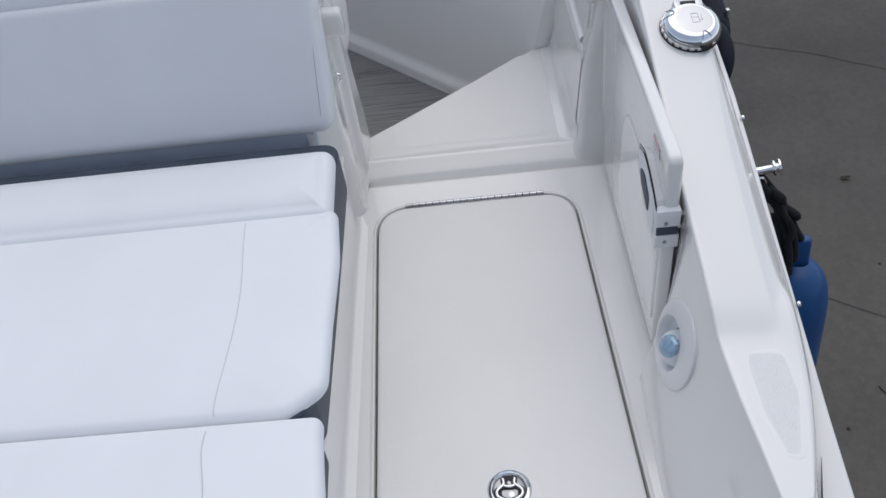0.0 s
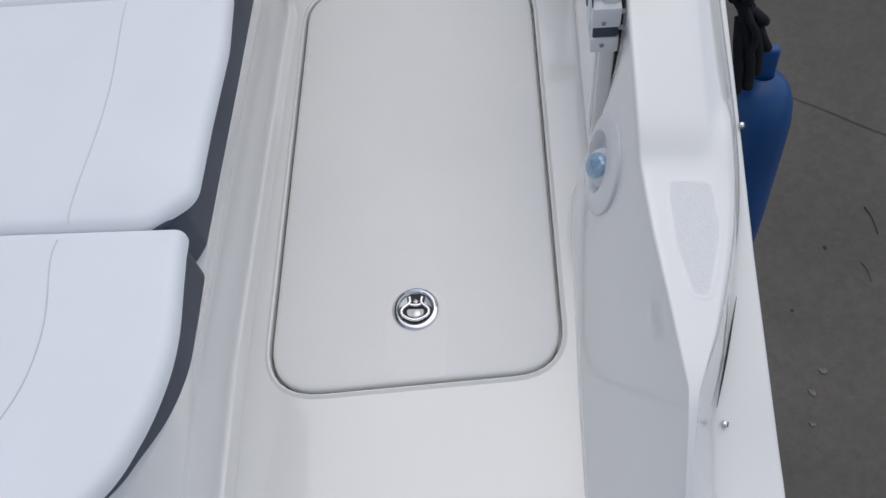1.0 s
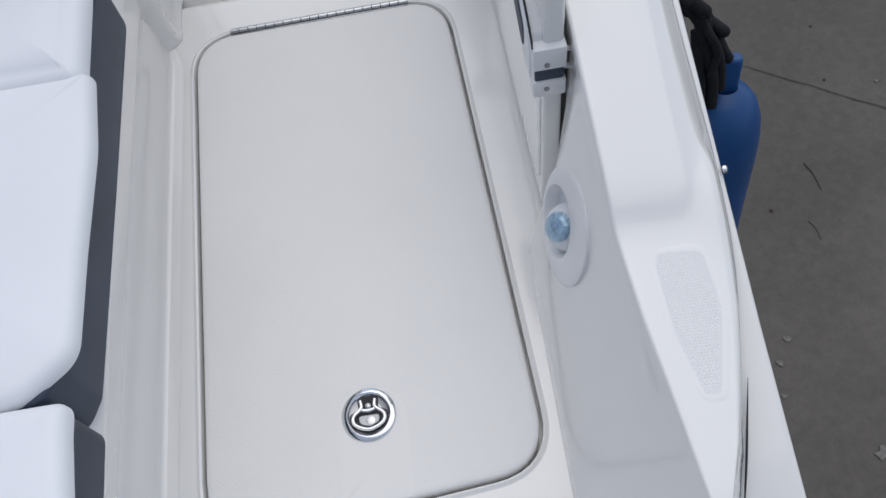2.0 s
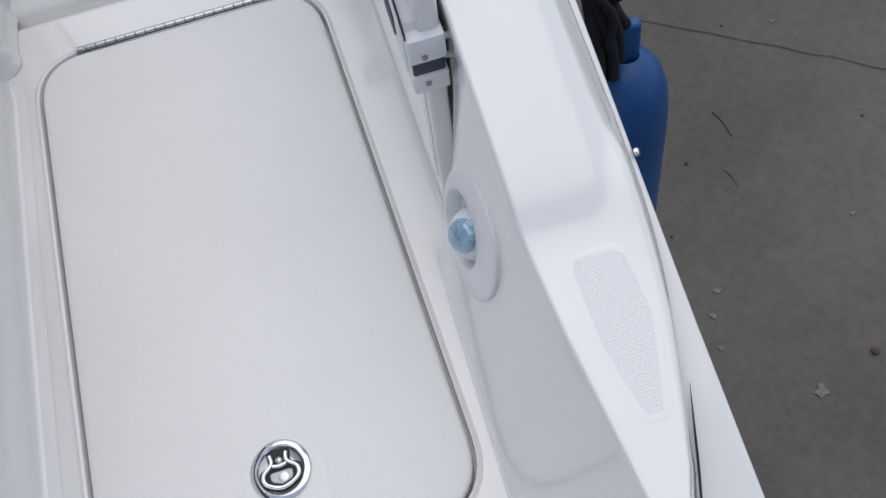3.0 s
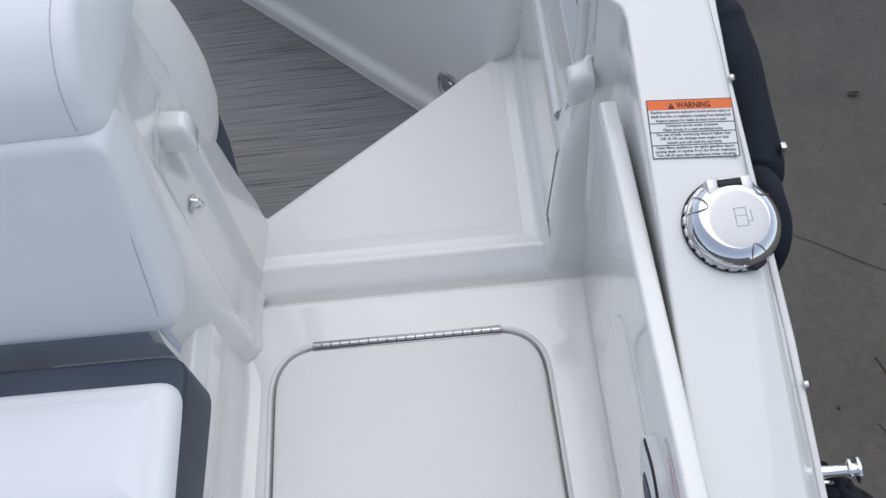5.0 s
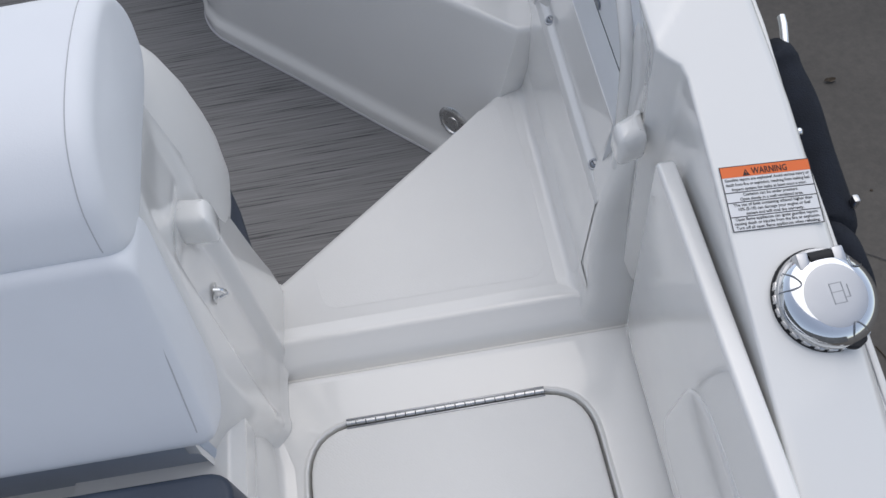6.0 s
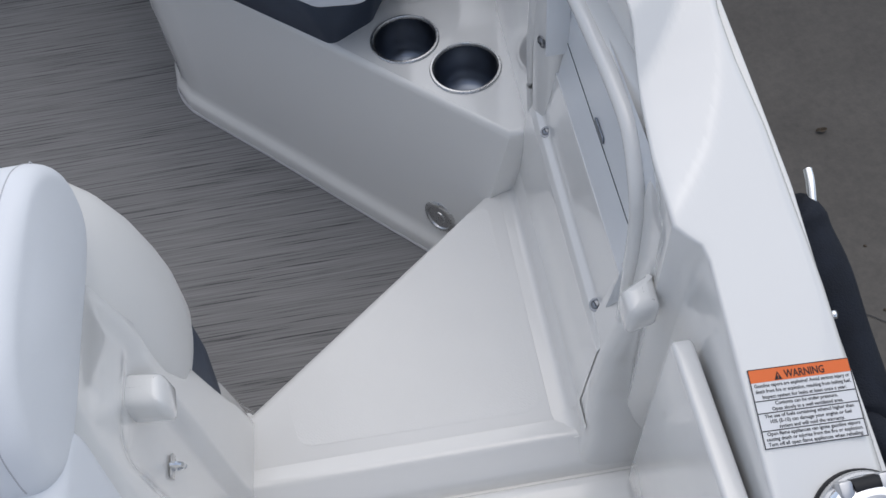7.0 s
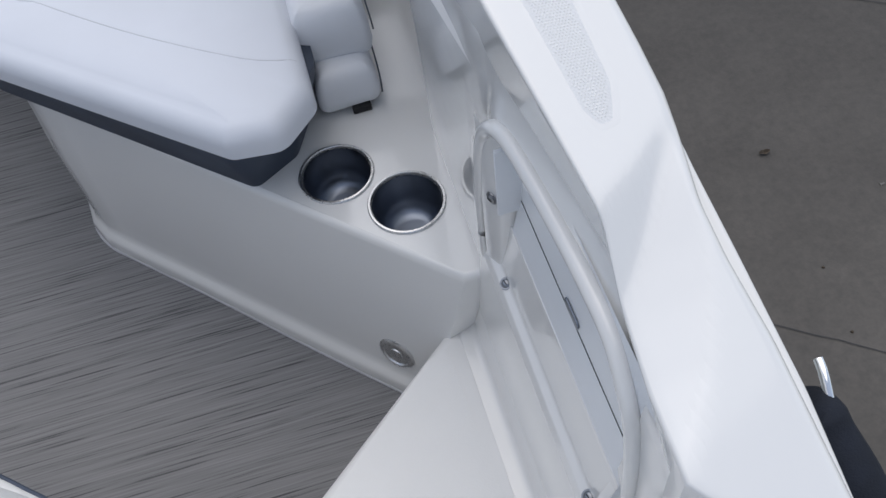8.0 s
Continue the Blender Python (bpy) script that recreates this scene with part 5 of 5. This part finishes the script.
for cx, cy in CUPS:
    c = thing("cup_holder", "stainless steel cup holder sunk into the white top", "cup holder", (cx, cy, CZ), "cup holders")
    part("rim", lathe([(0.0555, -0.002), (0.0615, 0.0), (0.062, 0.002), (0.0605, 0.0038), (0.0575, 0.004), (0.056, 0.002), (0.0552, -0.002)], 48), STEEL, c, "polished rolled rim")
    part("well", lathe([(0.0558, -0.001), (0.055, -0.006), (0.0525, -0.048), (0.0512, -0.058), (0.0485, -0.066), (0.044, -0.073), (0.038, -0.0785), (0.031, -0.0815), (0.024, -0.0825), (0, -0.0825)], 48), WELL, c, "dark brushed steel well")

puck = thing("floor_lamp_puck", "round stainless courtesy light low on the lounge front", "light", m=look((0.196, 2.186, -0.128), (0.196 + 0.70, 2.186 + 0.70, -0.128 - 0.16)))
part("bezel", lathe([(0.036, -0.002), (0.036, 0.003), (0.033, 0.006), (0.027, 0.007), (0.025, 0.004), (0.013, 0.004), (0.012, 0.006), (0.009, 0.0065), (0, 0.0065)], 40), STEEL, puck)

# lounge cushions
lc = thing("lounge_cushion", "white vinyl lounge seat cushion on a dark navy base", "cushion", (-0.05, 2.8, CZ))
LCI = Matrix.Translation((0.05, -2.8, -CZ))
part("plinth", stack(rounded([(0.055, 2.400), (0.13, 2.445), (0.165, 2.52), (0.165, 3.4), (-0.40, 3.4), (-0.46, 2.92), (-0.37, 2.80)], [0.02, 0.03, 0.03, 0.02, 0.02, 0.05, 0.06], 7), [(0.0, CZ - 0.002), (0.0, CZ + 0.002), (-0.035, CZ + 0.110), (-0.035, CZ + 0.125), (-0.02, CZ + 0.13)], LCI), NAVY, lc, "dark navy vinyl plinth")
lpad = part("pad", stack(rounded([(0.048, 2.352), (0.125, 2.342), (0.186, 2.405), (0.182, 3.4), (-0.42, 3.4), (-0.46, 2.86), (-0.34, 2.70)], [0.03, 0.036, 0.036, 0.03, 0.03, 0.06, 0.06], 8), pillow(CZ + 0.122, CZ + 0.178, 0.030, 0, 0), LCI, crown=0.012), LOUNGEVINYL, lc)
seam(lc, [Vector(p) + Vector((0.05, -2.8, -CZ)) for p in ((0.175, 2.47, CZ + 0.178), (0.10, 2.49, CZ + 0.188), (-0.05, 2.60, CZ + 0.188), (-0.20, 2.74, CZ + 0.188), (-0.26, 2.82, CZ + 0.188), (-0.28, 3.2, CZ + 0.188))], on=lpad)
for x0, x1, y0, lab in ((0.180, 0.296, 2.500, "white vinyl lounge backrest end beside the cup holders"), (0.392, 0.448, 2.500, "white vinyl side bolster against the coaming")):
    b = thing("side_cushion", lab, "backrest", (x0, y0, CZ), "side cushions")
    w = x1 - x0
    part("roll", stack(rounded([(0.004, 0), (w - 0.002, 0.004), (w, 0.9), (0, 0.9)], [0.020, 0.020, 0.02, 0.02], 7), [(0.010, 0.010), (0.002, 0.020), (0.0, 0.035), (0.002, 0.055), (0.006, 0.072), (0.013, 0.083), (0.020, 0.087)], crown=0.003), VINYL, b)
    part("upper_pad", stack(rounded([(-0.006, 0.050), (w + 0.006, 0.044), (w + 0.008, 0.9), (-0.006, 0.9)], [0.022, 0.022, 0.03, 0.03], 7), [(0.016, 0.076), (0.004, 0.084), (0.0, 0.100), (0.002, 0.14), (0.008, 0.165), (0.016, 0.176), (0.021, 0.179)], crown=0.004), VINYL, b)
    for dx in (-0.002, 0.006):
        part("piping", tube([(w + 0.004 + dx, 0.066, 0.112), (w + 0.006 + dx, 0.2, 0.118), (w + 0.006 + dx, 0.8, 0.118)], 0.0014, 6, 4), NAVY, b, "dark navy piping")
    part("welt", tube([(w - 0.001, 0.022, 0.014), (w + 0.001, 0.03, 0.04), (w + 0.001, 0.045, 0.07), (w + 0.001, 0.075, 0.086)], 0.0014, 6, 4), NAVY, b, "dark navy piping")
    part("foot", box(w * 0.50, 0.000, 0.0, w * 0.78, 0.03, 0.014, 0.002), BLACK, b, "black plastic foot")
structure("coaming_wall", box(0.4495, 2.34, 0.10, 0.457, 3.4, 0.60, 0.002), GEL, "white inner coaming behind the lounge", "wall")
structure("bulkhead", box(-1.5, 3.4, -0.25, 0.46, 3.46, 0.7, 0.01), GEL, "white forward bulkhead of the cockpit", "wall")


# ---- yard litter and cracks ----
GZ = -1.83


def crack(points, w, label):
    t = thing("slab_crack", label, "crack", kind="structure")
    ps = spline([(x, y, GZ + 0.004) for x, y in points], 14)
    rows = []
    for i, p in enumerate(ps):
        d = (ps[min(i + 1, len(ps) - 1)] - ps[max(i - 1, 0)]).normalized()
        nrm = Vector((-d.y, d.x, 0))
        j = noise.noise(p * 9) * 0.012
        k = w * (0.6 + 0.6 * abs(noise.noise(p * 23)))
        rows.append([p + nrm * (j - k), p + nrm * (j + k)])
    part("fissure", loft(rows), DARK, t, smooth=False)


crack([(0.7, 3.36), (1.1, 3.08), (1.49, 2.82), (1.98, 2.48), (2.49, 2.10), (3.2, 1.62), (4.0, 1.1)], 0.0028, "thin dark crack across the concrete")
crack([(1.4, 5.25), (1.81, 5.0), (2.25, 4.76), (2.62, 4.5), (3.3, 4.05)], 0.004, "thin reddish-dark joint across the concrete")

rng = random.Random(4)
for (x0, y0), (x1, y1), r in (((1.674, 2.21), (1.695, 2.078), 0.003), ((1.60, 1.95), (1.617, 1.862), 0.0018), ((2.03, 1.35), (2.06, 1.20), 0.002)):
    t = thing("twig", "thin dark twig lying on the concrete", "twig", (x0, y0, GZ), "yard litter")
    part("stick", tube([(0, 0, r), ((x1 - x0) * 0.4 + 0.008, (y1 - y0) * 0.4, r * 1.3), (x1 - x0, y1 - y0, r)], lambda k, r=r: r * (1 - 0.5 * k), 6, 4), LEAFM, t)
for x, y, s in ((2.02, 3.53, 0.026),):
    t = thing("dry_leaf", "curled brown dry leaf on the concrete", "leaf", (x, y, GZ), "yard litter")
    part("blade", loft([[Vector((s * (i - 2) / 2, s * 0.55 * math.sin(math.pi * (0.1 + 0.8 * i / 4)) * v, 0.006 + 0.25 * s * abs(v) + 0.12 * s * math.sin(2.2 * i))) for v in (-1, -0.5, 0, 0.5, 1)] for i in range(5)]), LEAFM, t)
for x, y, s in ((1.755, 1.13, 0.016), (1.48, 2.023, 0.008), (1.90, 2.6, 0.007), (2.2, 2.0, 0.007), (1.30, 1.75, 0.006), (1.95, 2.9, 0.007)):
    t = thing("grit", "small dark pebble on the concrete", "pebble", (x, y, GZ), "yard litter")
    b = bmesh.new()
    bmesh.ops.create_icosphere(b, subdivisions=1, radius=s)
    for v in b.verts:
        v.co *= 0.75 + 0.5 * rng.random()
        v.co.z = max(v.co.z * 0.6 + s * 0.4, 0)
    part("stone", b, LEAFM, t)
for x, y, s in ((1.527, 1.056, 0.028), (1.306, 1.419, 0.018), (1.949, 1.624, 0.012), (1.36, 1.50, 0.014), (2.4, 3.2, 0.012), (1.28, 1.30, 0.012), (2.1, 2.55, 0.01)):
    t = thing("chalk_scuff", "pale scuff mark on the concrete", "scuff", (x, y, GZ + 0.004), "yard scuffs")
    poly = [Vector((s * (0.5 + 0.7 * rng.random()) * math.cos(a), s * (0.3 + 0.8 * rng.random()) * math.sin(a))) for a in (2 * math.pi * i / 11 for i in range(11))]
    part("mark", stack(poly, [(0, -0.001), (0, 0.0005)]), CHALK, t, smooth=False)
